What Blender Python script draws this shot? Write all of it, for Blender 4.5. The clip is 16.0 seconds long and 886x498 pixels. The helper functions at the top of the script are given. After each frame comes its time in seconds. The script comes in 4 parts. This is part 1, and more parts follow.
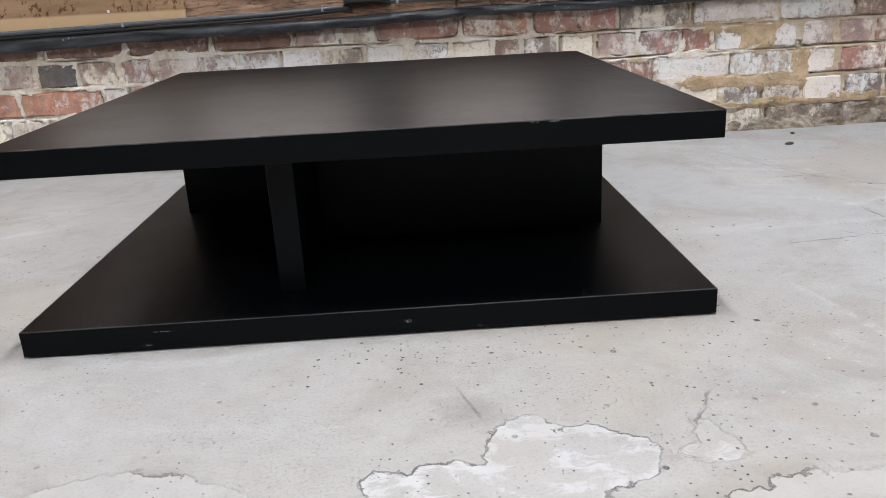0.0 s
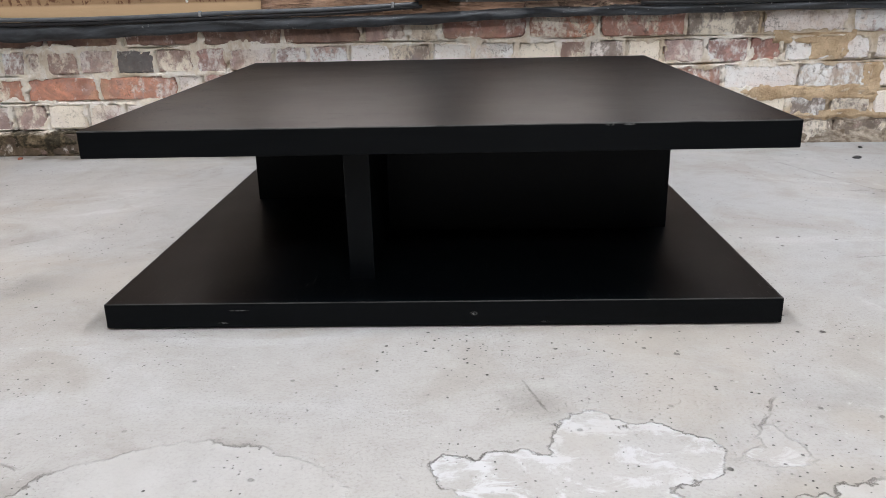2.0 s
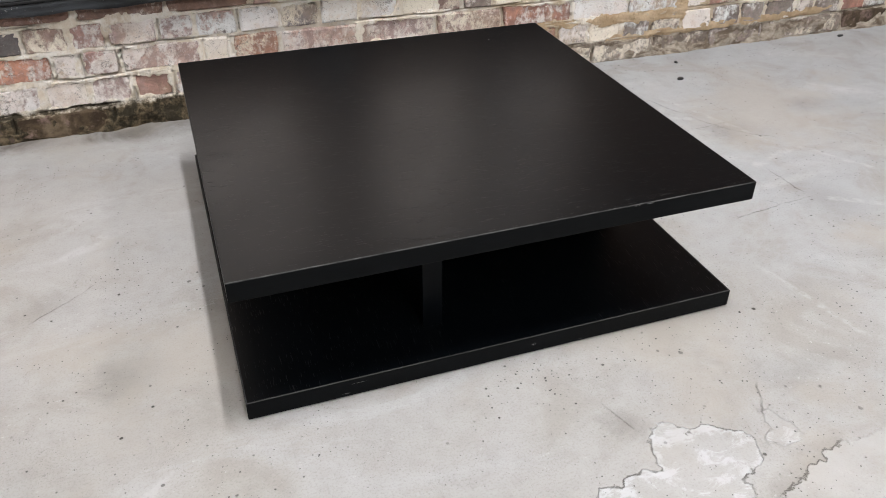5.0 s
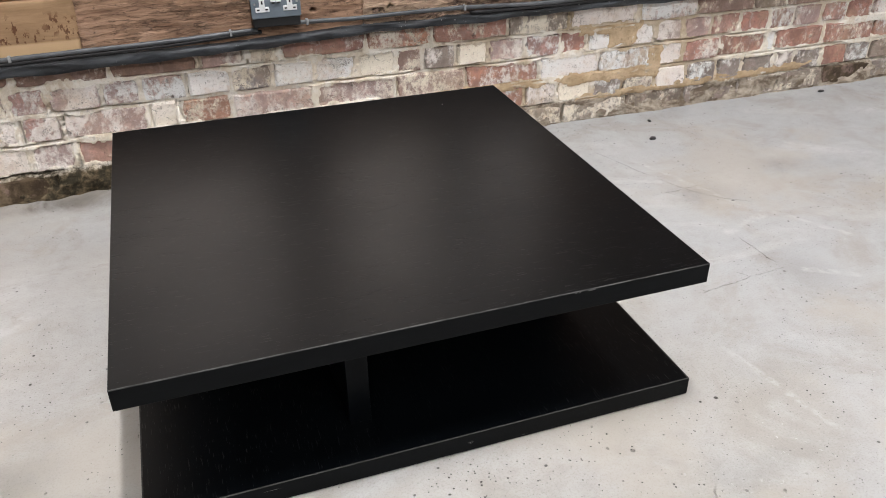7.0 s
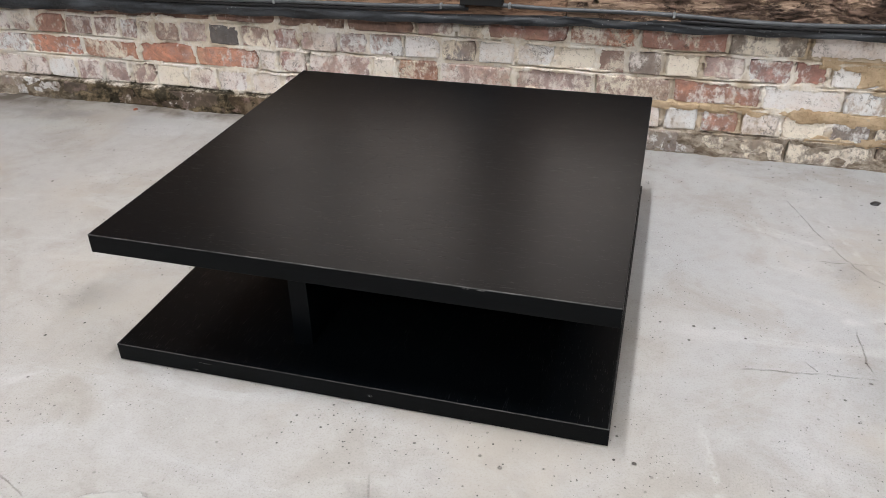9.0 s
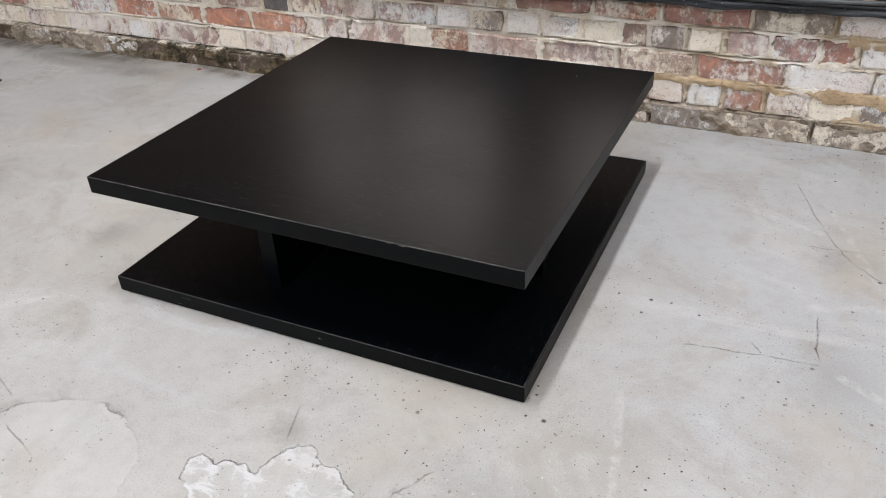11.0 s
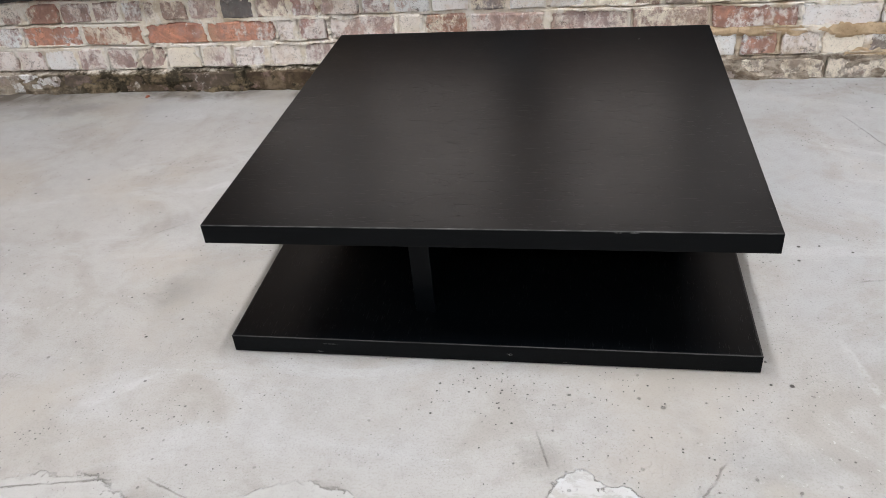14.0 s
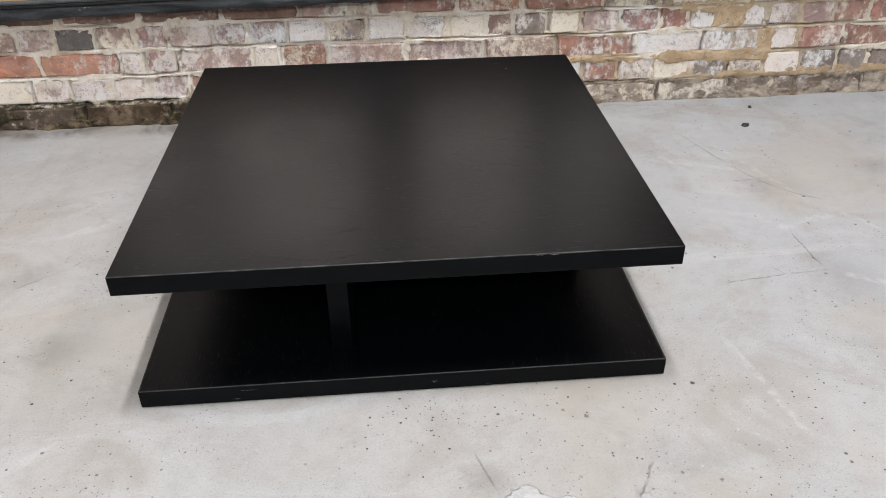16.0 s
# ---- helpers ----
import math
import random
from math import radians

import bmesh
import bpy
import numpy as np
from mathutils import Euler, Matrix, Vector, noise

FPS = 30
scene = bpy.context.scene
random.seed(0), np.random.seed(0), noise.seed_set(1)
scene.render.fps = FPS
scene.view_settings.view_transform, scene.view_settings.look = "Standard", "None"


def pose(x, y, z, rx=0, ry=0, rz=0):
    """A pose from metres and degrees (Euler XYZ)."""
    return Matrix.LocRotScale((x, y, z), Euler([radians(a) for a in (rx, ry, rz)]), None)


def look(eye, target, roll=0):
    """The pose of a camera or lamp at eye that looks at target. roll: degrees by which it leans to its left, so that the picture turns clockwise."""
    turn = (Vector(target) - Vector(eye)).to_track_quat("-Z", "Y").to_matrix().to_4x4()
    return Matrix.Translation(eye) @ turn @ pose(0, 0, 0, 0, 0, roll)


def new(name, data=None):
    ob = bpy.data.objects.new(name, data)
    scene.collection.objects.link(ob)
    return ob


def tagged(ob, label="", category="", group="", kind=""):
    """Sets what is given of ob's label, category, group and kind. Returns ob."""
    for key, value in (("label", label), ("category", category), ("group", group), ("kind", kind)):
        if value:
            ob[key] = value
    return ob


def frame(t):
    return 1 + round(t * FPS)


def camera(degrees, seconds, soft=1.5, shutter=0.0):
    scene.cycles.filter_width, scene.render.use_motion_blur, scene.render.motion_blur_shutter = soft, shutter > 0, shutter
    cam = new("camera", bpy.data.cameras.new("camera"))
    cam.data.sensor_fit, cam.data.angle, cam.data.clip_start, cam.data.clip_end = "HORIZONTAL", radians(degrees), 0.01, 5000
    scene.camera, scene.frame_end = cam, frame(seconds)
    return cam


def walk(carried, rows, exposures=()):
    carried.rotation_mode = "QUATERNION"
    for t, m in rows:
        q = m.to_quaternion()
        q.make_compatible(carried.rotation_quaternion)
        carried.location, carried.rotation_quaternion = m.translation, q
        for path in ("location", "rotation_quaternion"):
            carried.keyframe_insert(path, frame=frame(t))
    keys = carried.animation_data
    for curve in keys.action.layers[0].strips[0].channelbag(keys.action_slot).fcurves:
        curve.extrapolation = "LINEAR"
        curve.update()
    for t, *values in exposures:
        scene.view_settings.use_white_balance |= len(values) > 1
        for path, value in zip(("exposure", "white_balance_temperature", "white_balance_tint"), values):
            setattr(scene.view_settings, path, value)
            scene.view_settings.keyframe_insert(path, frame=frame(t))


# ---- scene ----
cam = camera(58.4, 16.0, soft=0.9)
PATH = [
    (0, (0.08, -1.056, 0.482), (0.129, 0.84, -0.154), -3.1),
    (0.5, (0.063, -1.069, 0.489), (0.111, 0.828, -0.142), -3.1),
    (1, (0.053, -1.079, 0.495), (0.079, 0.823, -0.121), -2.9),
    (1.5, (0.047, -1.09, 0.48), (0.017, 0.813, -0.134), -1.9),
    (2, (0.043, -1.084, 0.486), (-0.019, 0.811, -0.149), -1.3),
    (2.2, (0.042, -1.082, 0.513), (-0.011, 0.802, -0.156), -0.9),
    (2.5, (0.069, -1.104, 0.657), (0.068, 0.745, -0.105), -0.4),
    (2.7, (0.063, -1.145, 0.821), (0.143, 0.673, -0.01), 0.1),
    (3, (0.038, -1.235, 1.017), (0.225, 0.528, 0.091), 0.5),
    (3.2, (0.01, -1.268, 1.071), (0.247, 0.473, 0.116), 0.8),
    (3.5, (-0.05, -1.255, 1.082), (0.224, 0.454, 0.081), 0.6),
    (3.7, (-0.113, -1.225, 1.052), (0.188, 0.461, 0.019), 0.4),
    (5.8, (-0.612, -1.016, 1.04), (0.096, 0.479, -0.083), 0.8),
    (6, (-0.61, -1.017, 1.041), (0.123, 0.467, -0.08), 0.8),
    (6.5, (-0.543, -1.023, 1.056), (0.207, 0.465, -0.051), 0.3),
    (6.8, (-0.425, -0.988, 1.051), (0.23, 0.576, -0.009), -0.6),
    (7, (-0.332, -0.964, 1.042), (0.23, 0.659, 0.016), -0.4),
    (7.2, (-0.234, -0.945, 1.033), (0.222, 0.722, 0.028), -0.2),
    (7.5, (-0.119, -0.959, 1.033), (0.175, 0.744, 0.027), -0.5),
    (8, (0.068, -1.062, 1.058), (0.114, 0.658, 0.039), -1.0),
    (8.5, (0.27, -1.095, 1.054), (0.043, 0.608, 0.029), -1.1),
    (8.7, (0.372, -1.085, 1.038), (0.024, 0.597, 0.012), -0.9),
    (10.8, (0.86, -1.058, 1.062), (0.159, 0.484, -0.001), -2.0),
    (11, (0.867, -1.045, 1.059), (0.118, 0.464, -0.02), -2.9),
    (11.5, (0.845, -1.028, 1.059), (0.017, 0.413, -0.054), -4.8),
    (12, (0.773, -1.048, 1.059), (-0.083, 0.375, -0.055), -5.9),
    (12.5, (0.622, -1.11, 1.085), (-0.154, 0.381, 0.002), -6.8),
    (13, (0.491, -1.153, 1.097), (-0.183, 0.409, 0.045), -8.4),
    (13.5, (0.333, -1.152, 1.068), (-0.232, 0.45, 0.012), -8.5),
    (14, (0.179, -1.121, 1.03), (-0.163, 0.503, -0.086), -5.6),
    (14.5, (0.093, -1.118, 1.043), (0.0, 0.537, -0.076), -2.5),
    (15, (0.007, -1.126, 1.056), (0.074, 0.542, -0.046), -1.0),
    (15.5, (-0.033, -1.131, 1.07), (0.089, 0.54, -0.022), -0.7),
    (16, (-0.016, -1.134, 1.063), (0.112, 0.537, -0.028), -0.7),
]
# the film's own drift in brightness and white balance: seconds, stops, kelvin, tint
EXPOSURES = ((0, 0.02, 6330, 10), (2, 0.02, 6340, 10), (3.2, 0.03, 6480, 10), (6.5, -0.02, 6530, 10), (7, 0.13, 6620, 10), (8, 0.14, 6680, 10), (8.5, 0.07, 6620, 10),
             (11, -0.03, 6420, 10), (12.2, -0.06, 6370, 10), (13.5, -0.05, 6400, 10), (15, 0.03, 6450, 10), (16, 0.03, 6450, 10))
walk(cam, [(t, look(eye, target, roll)) for t, eye, target, roll in PATH], EXPOSURES)

# ---- light ----
world = bpy.data.worlds.new("overcast_sky")
scene.world = world
world.use_nodes = True
_wn = world.node_tree
_sky = _wn.nodes.new("ShaderNodeTexSky")
_sky.sky_type = "NISHITA"
_sky.sun_disc = False
_sky.sun_elevation, _sky.sun_rotation = radians(48), radians(200)
_wn.links.new(_sky.outputs[0], _wn.nodes["Background"].inputs[0])
_wn.nodes["Background"].inputs[1].default_value = 0.1


def area_lamp(name, m, sx, sy, watts, colour):
    """Daylight or added fill light standing in an opening; it shines along its own -z."""
    d = bpy.data.lights.new(name, "AREA")
    d.shape, d.size, d.size_y, d.energy, d.color = "RECTANGLE", sx, sy, watts, colour
    ob = new(name, d)
    ob.matrix_world = m
    return ob


ROOM_X0, ROOM_X1, ROOM_Y0, WALL_Y, ROOM_Z = -4.2, 3.8, -6.5, 1.352, 4.2
# openings in the ceiling: x0, x1, y0, y1, watts; the last three are added fill
SKYLIGHTS_AND_FILL = ((-0.03, 0.13, -0.70, 0.60, 146), (-0.03, 0.13, -4.4, -1.9, 100), (-2.5, 3.4, -5.6, -4.7, 345), (2.55, 2.75, -0.65, 0.55, 95),
             (-3.3, -3.1, -0.65, 0.55, 82))
for _x0, _x1, _y0, _y1, _p in SKYLIGHTS_AND_FILL:
    area_lamp("skylight_and_fill_light", pose((_x0 + _x1) / 2, (_y0 + _y1) / 2, ROOM_Z + 0.1), _x1 - _x0, _y1 - _y0, _p, (0.972, 0.970, 0.988))
PANES = ((-1.10, -0.72), (-0.63, -0.10), (0.10, 0.52), (0.64, 0.98))
PANE_WATTS = (3.3, 6.4, 5.2, 2.7)
SILL_Z, HEAD_Z = 0.650, 1.85
for (_a, _b), _p in zip(PANES, PANE_WATTS):
    area_lamp("window_daylight", pose((_a + _b) / 2, 1.60, (SILL_Z + HEAD_Z) / 2, -90), _b - _a, HEAD_Z - SILL_Z, _p, (1.0, 0.865, 0.76))



# ---- materials ----
class Graph:
    """A node material with short calls for the nodes it needs."""

    def __init__(self, name):
        self.mat = bpy.data.materials.new(name)
        self.mat.use_nodes = True
        self.t = self.mat.node_tree
        self.bsdf = self.t.nodes["Principled BSDF"]
        self.geo = self.t.nodes.new("ShaderNodeNewGeometry")
        self.pos = self.geo.outputs["Position"]

    def put(self, socket, v):
        if isinstance(v, bpy.types.NodeSocket):
            self.t.links.new(v, socket)
        elif isinstance(v, (tuple, list)) and len(v) == 3 and socket.type == "RGBA":
            socket.default_value = (*v, 1)
        else:
            socket.default_value = v

    def math(self, op, a, b=0.0, c=None, clamp=False):
        n = self.t.nodes.new("ShaderNodeMath")
        n.operation, n.use_clamp = op, clamp
        self.put(n.inputs[0], a)
        self.put(n.inputs[1], b)
        if c is not None:
            self.put(n.inputs[2], c)
        return n.outputs[0]

    def vec(self, op, a, b=(0, 0, 0)):
        n = self.t.nodes.new("ShaderNodeVectorMath")
        n.operation = op
        self.put(n.inputs[0], a)
        self.put(n.inputs[1], b)
        return n.outputs["Value"] if op in ("LENGTH", "DOT_PRODUCT", "DISTANCE") else n.outputs[0]

    def noise(self, v, scale, detail=4.0, rough=0.55, colour=False, warp=0.0):
        n = self.t.nodes.new("ShaderNodeTexNoise")
        self.put(n.inputs["Vector"], v)
        n.inputs["Scale"].default_value, n.inputs["Detail"].default_value = scale, detail
        n.inputs["Roughness"].default_value, n.inputs["Distortion"].default_value = rough, warp
        return n.outputs["Color" if colour else "Fac"]

    def cells(self, v, scale, out="Distance"):
        n = self.t.nodes.new("ShaderNodeTexVoronoi")
        self.put(n.inputs["Vector"], v)
        n.voronoi_dimensions = "2D"
        n.inputs["Scale"].default_value = scale
        return n.outputs[out], n.outputs["Color"]

    def ramp(self, v, lo, hi, a=0.0, b=1.0):
        n = self.t.nodes.new("ShaderNodeMapRange")
        n.interpolation_type = "SMOOTHSTEP"
        for i, x in enumerate((v, lo, hi, a, b)):
            self.put(n.inputs[i], x)
        return n.outputs[0]

    def mix(self, f, a, b, mode="MIX"):
        n = self.t.nodes.new("ShaderNodeMix")
        n.data_type, n.blend_type, n.clamp_factor = "RGBA", mode, True
        self.put(n.inputs[0], f)
        self.put(n.inputs[6], a)
        self.put(n.inputs[7], b)
        return n.outputs[2]

    def split(self, v):
        n = self.t.nodes.new("ShaderNodeSeparateXYZ")
        self.put(n.inputs[0], v)
        return n.outputs

    def bump(self, h, strength, distance, normal=None):
        n = self.t.nodes.new("ShaderNodeBump")
        n.inputs["Strength"].default_value, n.inputs["Distance"].default_value = strength, distance
        self.put(n.inputs["Height"], h)
        if normal is not None:
            self.put(n.inputs["Normal"], normal)
        return n.outputs[0]

    def stretch(self, sx, sy, sz, v=None):
        return self.vec("MULTIPLY", v or self.pos, (sx, sy, sz))

    def done(self, colour, rough, normal=None, metal=0.0, spec=0.5):
        self.put(self.bsdf.inputs["Base Color"], colour)
        self.put(self.bsdf.inputs["Roughness"], rough)
        self.put(self.bsdf.inputs["Metallic"], metal)
        self.put(self.bsdf.inputs["Specular IOR Level"], spec)
        if normal is not None:
            self.put(self.bsdf.inputs["Normal"], normal)
        return self.mat


def concrete_floor():
    g = Graph("worn_concrete")
    wob = g.vec("SUBTRACT", g.noise(g.pos, 6.5, 7, 0.72, True), (0.5, 0.5, 0.5))
    fine = g.vec("SUBTRACT", g.noise(g.pos, 38.0, 4, 0.65, True), (0.5, 0.5, 0.5))
    p = g.vec("ADD", g.pos, g.vec("MULTIPLY", wob, (0.16, 0.16, 0)))
    p = g.vec("ADD", p, g.vec("MULTIPLY", fine, (0.022, 0.022, 0)))
    p = g.vec("ADD", p, g.vec("MULTIPLY", g.vec("SUBTRACT", g.noise(g.pos, 130.0, 3, 0.6, True), (0.5, 0.5, 0.5)), (0.009, 0.009, 0)))
    p = g.vec("MULTIPLY", p, (1, 1, 0))

    calm = g.vec("ADD", g.pos, g.vec("MULTIPLY", wob, (0.035, 0.035, 0)))
    calm = g.vec("MULTIPLY", g.vec("ADD", calm, g.vec("MULTIPLY", fine, (0.007, 0.007, 0))), (1, 1, 0))

    def ellipse(cx, cy, rx, ry):
        d = g.vec("LENGTH", g.vec("MULTIPLY", g.vec("SUBTRACT", p, (cx, cy, 0)), (1 / rx, 1 / ry, 0)))
        return g.math("MULTIPLY", g.math("SUBTRACT", d, 1.0), min(rx, ry))

    def line(ax, ay, bx, by, width, soft):
        """1 along a wavering line from a to b."""
        ln = math.hypot(bx - ax, by - ay)
        ux, uy = (bx - ax) / ln, (by - ay) / ln
        q = g.vec("SUBTRACT", calm, (ax, ay, 0))
        s = g.vec("DOT_PRODUCT", q, (ux, uy, 0))
        d = g.math("ABSOLUTE", g.vec("DOT_PRODUCT", q, (-uy, ux, 0)))
        end = g.math("MULTIPLY", g.ramp(s, -0.01, 0.02), g.ramp(s, ln, ln - 0.03))
        return g.math("MULTIPLY", g.ramp(d, width, width * soft, 1, 0), end)

    def smudge(cx, cy, rx, ry):
        return g.ramp(ellipse(cx, cy, rx, ry), 0.0, -min(rx, ry), 0, 1)

    big = g.noise(g.pos, 0.9, 6, 0.62)
    mid = g.noise(g.pos, 4.5, 7, 0.65, warp=0.6)
    small = g.noise(g.pos, 26, 6, 0.7)
    grain = g.noise(g.pos, 240, 3, 0.6)
    px, py, _ = g.split(calm)
    # the trowelled skin is warm before the table, colder towards the open floor
    cool = g.math("ADD", g.ramp(px, 0.15, 1.0, 0, 0.30), g.noise(g.vec("ADD", g.pos, (2, 9, 0)), 1.3, 5, 0.6))
    cool = g.math("ADD", cool, g.ramp(py, -0.5, 1.2, -0.08, 0.06))
    col = g.mix(g.ramp(cool, 0.42, 0.78), (0.374, 0.360, 0.338), (0.366, 0.374, 0.381))
    col = g.mix(g.ramp(big, 0.36, 0.66, 0, 0.5), col, (0.400, 0.394, 0.384))
    col = g.mix(g.ramp(mid, 0.46, 0.66, 0, 0.60), col, (0.310, 0.287, 0.257))
    veil = g.noise(g.vec("MULTIPLY", g.vec("ADD", calm, (7, 3, 0)), (2.2, 4.6, 0)), 1.0, 7, 0.66, warp=1.2)
    col = g.mix(g.ramp(veil, 0.50, 0.70, 0, 0.65), col, (0.440, 0.442, 0.442))
    col = g.mix(g.ramp(small, 0.40, 0.75, 0, 0.26), col, (0.250, 0.235, 0.212))
    col = g.mix(g.ramp(grain, 0.46, 0.72, 0, 0.32), col, (0.215, 0.203, 0.186))
    # the thin white skim and the patches round it
    lobed = g.vec("ADD", g.pos, g.vec("MULTIPLY", wob, (0.105, 0.105, 0)))
    lobed = g.vec("ADD", lobed, g.vec("MULTIPLY", fine, (0.030, 0.030, 0)))
    lobed = g.vec("MULTIPLY", g.vec("ADD", lobed, g.vec("MULTIPLY", g.vec("SUBTRACT", g.noise(g.pos, 130.0, 3, 0.6, True), (0.5, 0.5, 0.5)), (0.011, 0.011, 0))), (1, 1, 0))

    def lobe(cx, cy, rx, ry, at):
        d = g.vec("LENGTH", g.vec("MULTIPLY", g.vec("SUBTRACT", at, (cx, cy, 0)), (1 / rx, 1 / ry, 0)))
        return g.math("MULTIPLY", g.math("SUBTRACT", d, 1.0), min(rx, ry))

    white = 1.0
    for cx, cy, rx, ry in ((0.036, -0.368, 0.036, 0.036), (0.090, -0.385, 0.065, 0.055), (0.180, -0.330, 0.050, 0.082), (0.245, -0.335, 0.075, 0.062), (0.160, -0.410, 0.095, 0.055)):
        white = g.math("MINIMUM", white, lobe(cx, cy, rx, ry, lobed))
    side = g.math("MINIMUM", lobe(0.385, -0.318, 0.026, 0.042, lobed), lobe(0.375, -0.345, 0.040, 0.020, lobed))
    inside = g.ramp(g.math("MINIMUM", white, side), 0.003, -0.003)
    chalk = g.math("ADD", g.noise(g.vec("MULTIPLY", g.pos, (1, 1.6, 1)), 19, 7, 0.72, warp=0.5), g.ramp(g.math("ABSOLUTE", white), 0.0, 0.03, 0.10, 0))
    skim = g.math("MULTIPLY", inside, g.ramp(chalk, 0.51, 0.63, 0.10, 0.92))
    col = g.mix(skim, col, (0.495, 0.500, 0.506))
    lift = inside
    edge = g.math("MULTIPLY", g.ramp(g.math("ABSOLUTE", white), 0.0004, 0.0021, 1, 0), g.ramp(g.noise(g.pos, 13, 4), 0.40, 0.56, 0.12, 0.8))
    for cx, cy, rx, ry, dark, warp in ((0.555, -0.735, 0.43, 0.352, 0.75, lobed), (-0.69, -0.67, 0.345, 0.345, 0.8, lobed), (-0.25, -0.50, 0.19, 0.185, 0.6, lobed)):
        d = lobe(cx, cy, rx, ry, warp)
        skin = g.ramp(g.noise(g.vec("ADD", g.pos, (cx, 0, 0)), 9, 5, 0.65), 0.40, 0.62, 0.15, 0.55)
        col = g.mix(g.math("MULTIPLY", g.ramp(d, 0.003, -0.004), skin), col, (0.440, 0.434, 0.424))
        lift = g.math("ADD", lift, g.ramp(d, 0.004, -0.004, 0, 0.6))
        brk = g.ramp(g.noise(g.pos, 6, 4), 0.46, 0.58, 0.0, 1.0)
        rim = g.math("MULTIPLY", g.ramp(g.math("ABSOLUTE", d), 0.0005, 0.0025, dark, 0), brk)
        edge = g.math("MAXIMUM", edge, rim)
        # shade of the raised step, painted along its outside
        step_shade = g.math("MULTIPLY", g.ramp(d, -0.001, 0.003), g.ramp(d, 0.045, 0.0, 0, 0.42))
        col = g.mix(g.math("MULTIPLY", step_shade, brk), col, (0.210, 0.190, 0.165))
    # soft dirt; the two at y 1.20 and 1.22 paint the bottom course's shadow
    for cx, cy, rx, ry, s in ((1.06, 0.72, 0.16, 0.10, 0.42), (1.40, 0.82, 0.14, 0.08, 0.32), (-0.71, 0.19, 0.10, 0.11, 0.42), (-0.86, 0.48, 0.10, 0.09, 0.2),
                              (-0.62, -0.57, 0.05, 0.035, 0.55), (0.12, -0.23, 0.05, 0.05, 0.35), (1.02, 0.30, 0.12, 0.18, 0.28), (-1.6, 1.20, 0.5, 0.10, 0.6),
                              (-2.1, 1.22, 0.30, 0.10, 0.5), (0.5, -0.2, 0.3, 0.06, 0.18), (1.9, 0.4, 0.3, 0.2, 0.25), (-1.3, 0.3, 0.25, 0.2, 0.2)):
        col = g.mix(g.math("MULTIPLY", smudge(cx, cy, rx, ry), s), col, (0.137, 0.124, 0.108))
    # pale scuffs
    for a in ((0.96, 0.50, 1.15, 0.57, 0.006), (1.16, 0.57, 1.31, 0.33, 0.004), (0.97, 1.02, 1.12, 0.60, 0.003), (1.03, 0.30, 1.16, 0.22, 0.004),
              (-2.0, 0.62, -1.90, 1.15, 0.05), (-0.62, -0.07, -0.76, -0.18, 0.005), (0.80, 0.9, 1.0, 0.82, 0.004), (-0.70, 0.74, -0.86, 0.62, 0.008),
              (1.22, 0.15, 1.40, 0.05, 0.005), (0.66, 0.10, 0.72, -0.20, 0.003), (1.5, 0.95, 1.75, 0.75, 0.010), (2.0, 1.1, 2.2, 0.8, 0.012)):
        col = g.mix(g.math("MULTIPLY", line(*a, 4.0), g.ramp(small, 0.42, 0.62, 0.0, 0.48)), col, (0.500, 0.502, 0.505))
    # fine scratches in a few directions
    for ang, off in ((25, 0.0), (-38, 5.0), (70, 9.0)):
        ca, sa = math.cos(radians(ang)), math.sin(radians(ang))
        u, v = g.vec("DOT_PRODUCT", p, (ca, sa, 0)), g.vec("DOT_PRODUCT", p, (-sa, ca, 0))
        comb = g.t.nodes.new("ShaderNodeCombineXYZ")
        g.put(comb.inputs[0], g.math("MULTIPLY", u, 2.2))
        g.put(comb.inputs[1], g.math("MULTIPLY_ADD", v, 55.0, off))
        s = g.math("MULTIPLY", g.ramp(g.noise(comb.outputs[0], 1.0, 4, 0.6), 0.66, 0.73), g.ramp(g.noise(g.vec("ADD", g.pos, (off, 0, 0)), 2.0, 3), 0.48, 0.62, 0, 0.5))
        col = g.mix(s, col, (0.481, 0.479, 0.473))
    # dirt swept against the wall; at left it also paints the ledge's shadow
    wx, wy, _ = g.split(calm)
    col = g.mix(g.math("MULTIPLY", g.ramp(g.math("ADD", wy, g.math("MULTIPLY", g.math("SUBTRACT", big, 0.5), 0.25)), 1.215, 1.285), g.math("MULTIPLY", g.ramp(wx, -0.2, -0.9, 0.12, 1.0), g.ramp(mid, 0.36, 0.60, 0.25, 0.95))), col, (0.100, 0.083, 0.066))
    dark_scratch = 0.0
    for ang, off in ((12, 2.0), (-55, 6.0), (48, 12.0)):
        ca, sa = math.cos(radians(ang)), math.sin(radians(ang))
        u, v = g.vec("DOT_PRODUCT", p, (ca, sa, 0)), g.vec("DOT_PRODUCT", p, (-sa, ca, 0))
        comb = g.t.nodes.new("ShaderNodeCombineXYZ")
        g.put(comb.inputs[0], g.math("MULTIPLY", u, 4.5))
        g.put(comb.inputs[1], g.math("MULTIPLY_ADD", v, 60.0, off))
        s = g.math("MULTIPLY", g.ramp(g.noise(comb.outputs[0], 1.0, 3, 0.55), 0.68, 0.74), g.ramp(g.noise(g.vec("ADD", g.pos, (off, 4, 0)), 2.6, 4), 0.50, 0.64, 0, 0.55))
        dark_scratch = g.math("MAXIMUM", dark_scratch, s)
    col = g.mix(dark_scratch, col, (0.130, 0.115, 0.095))
    crack = edge
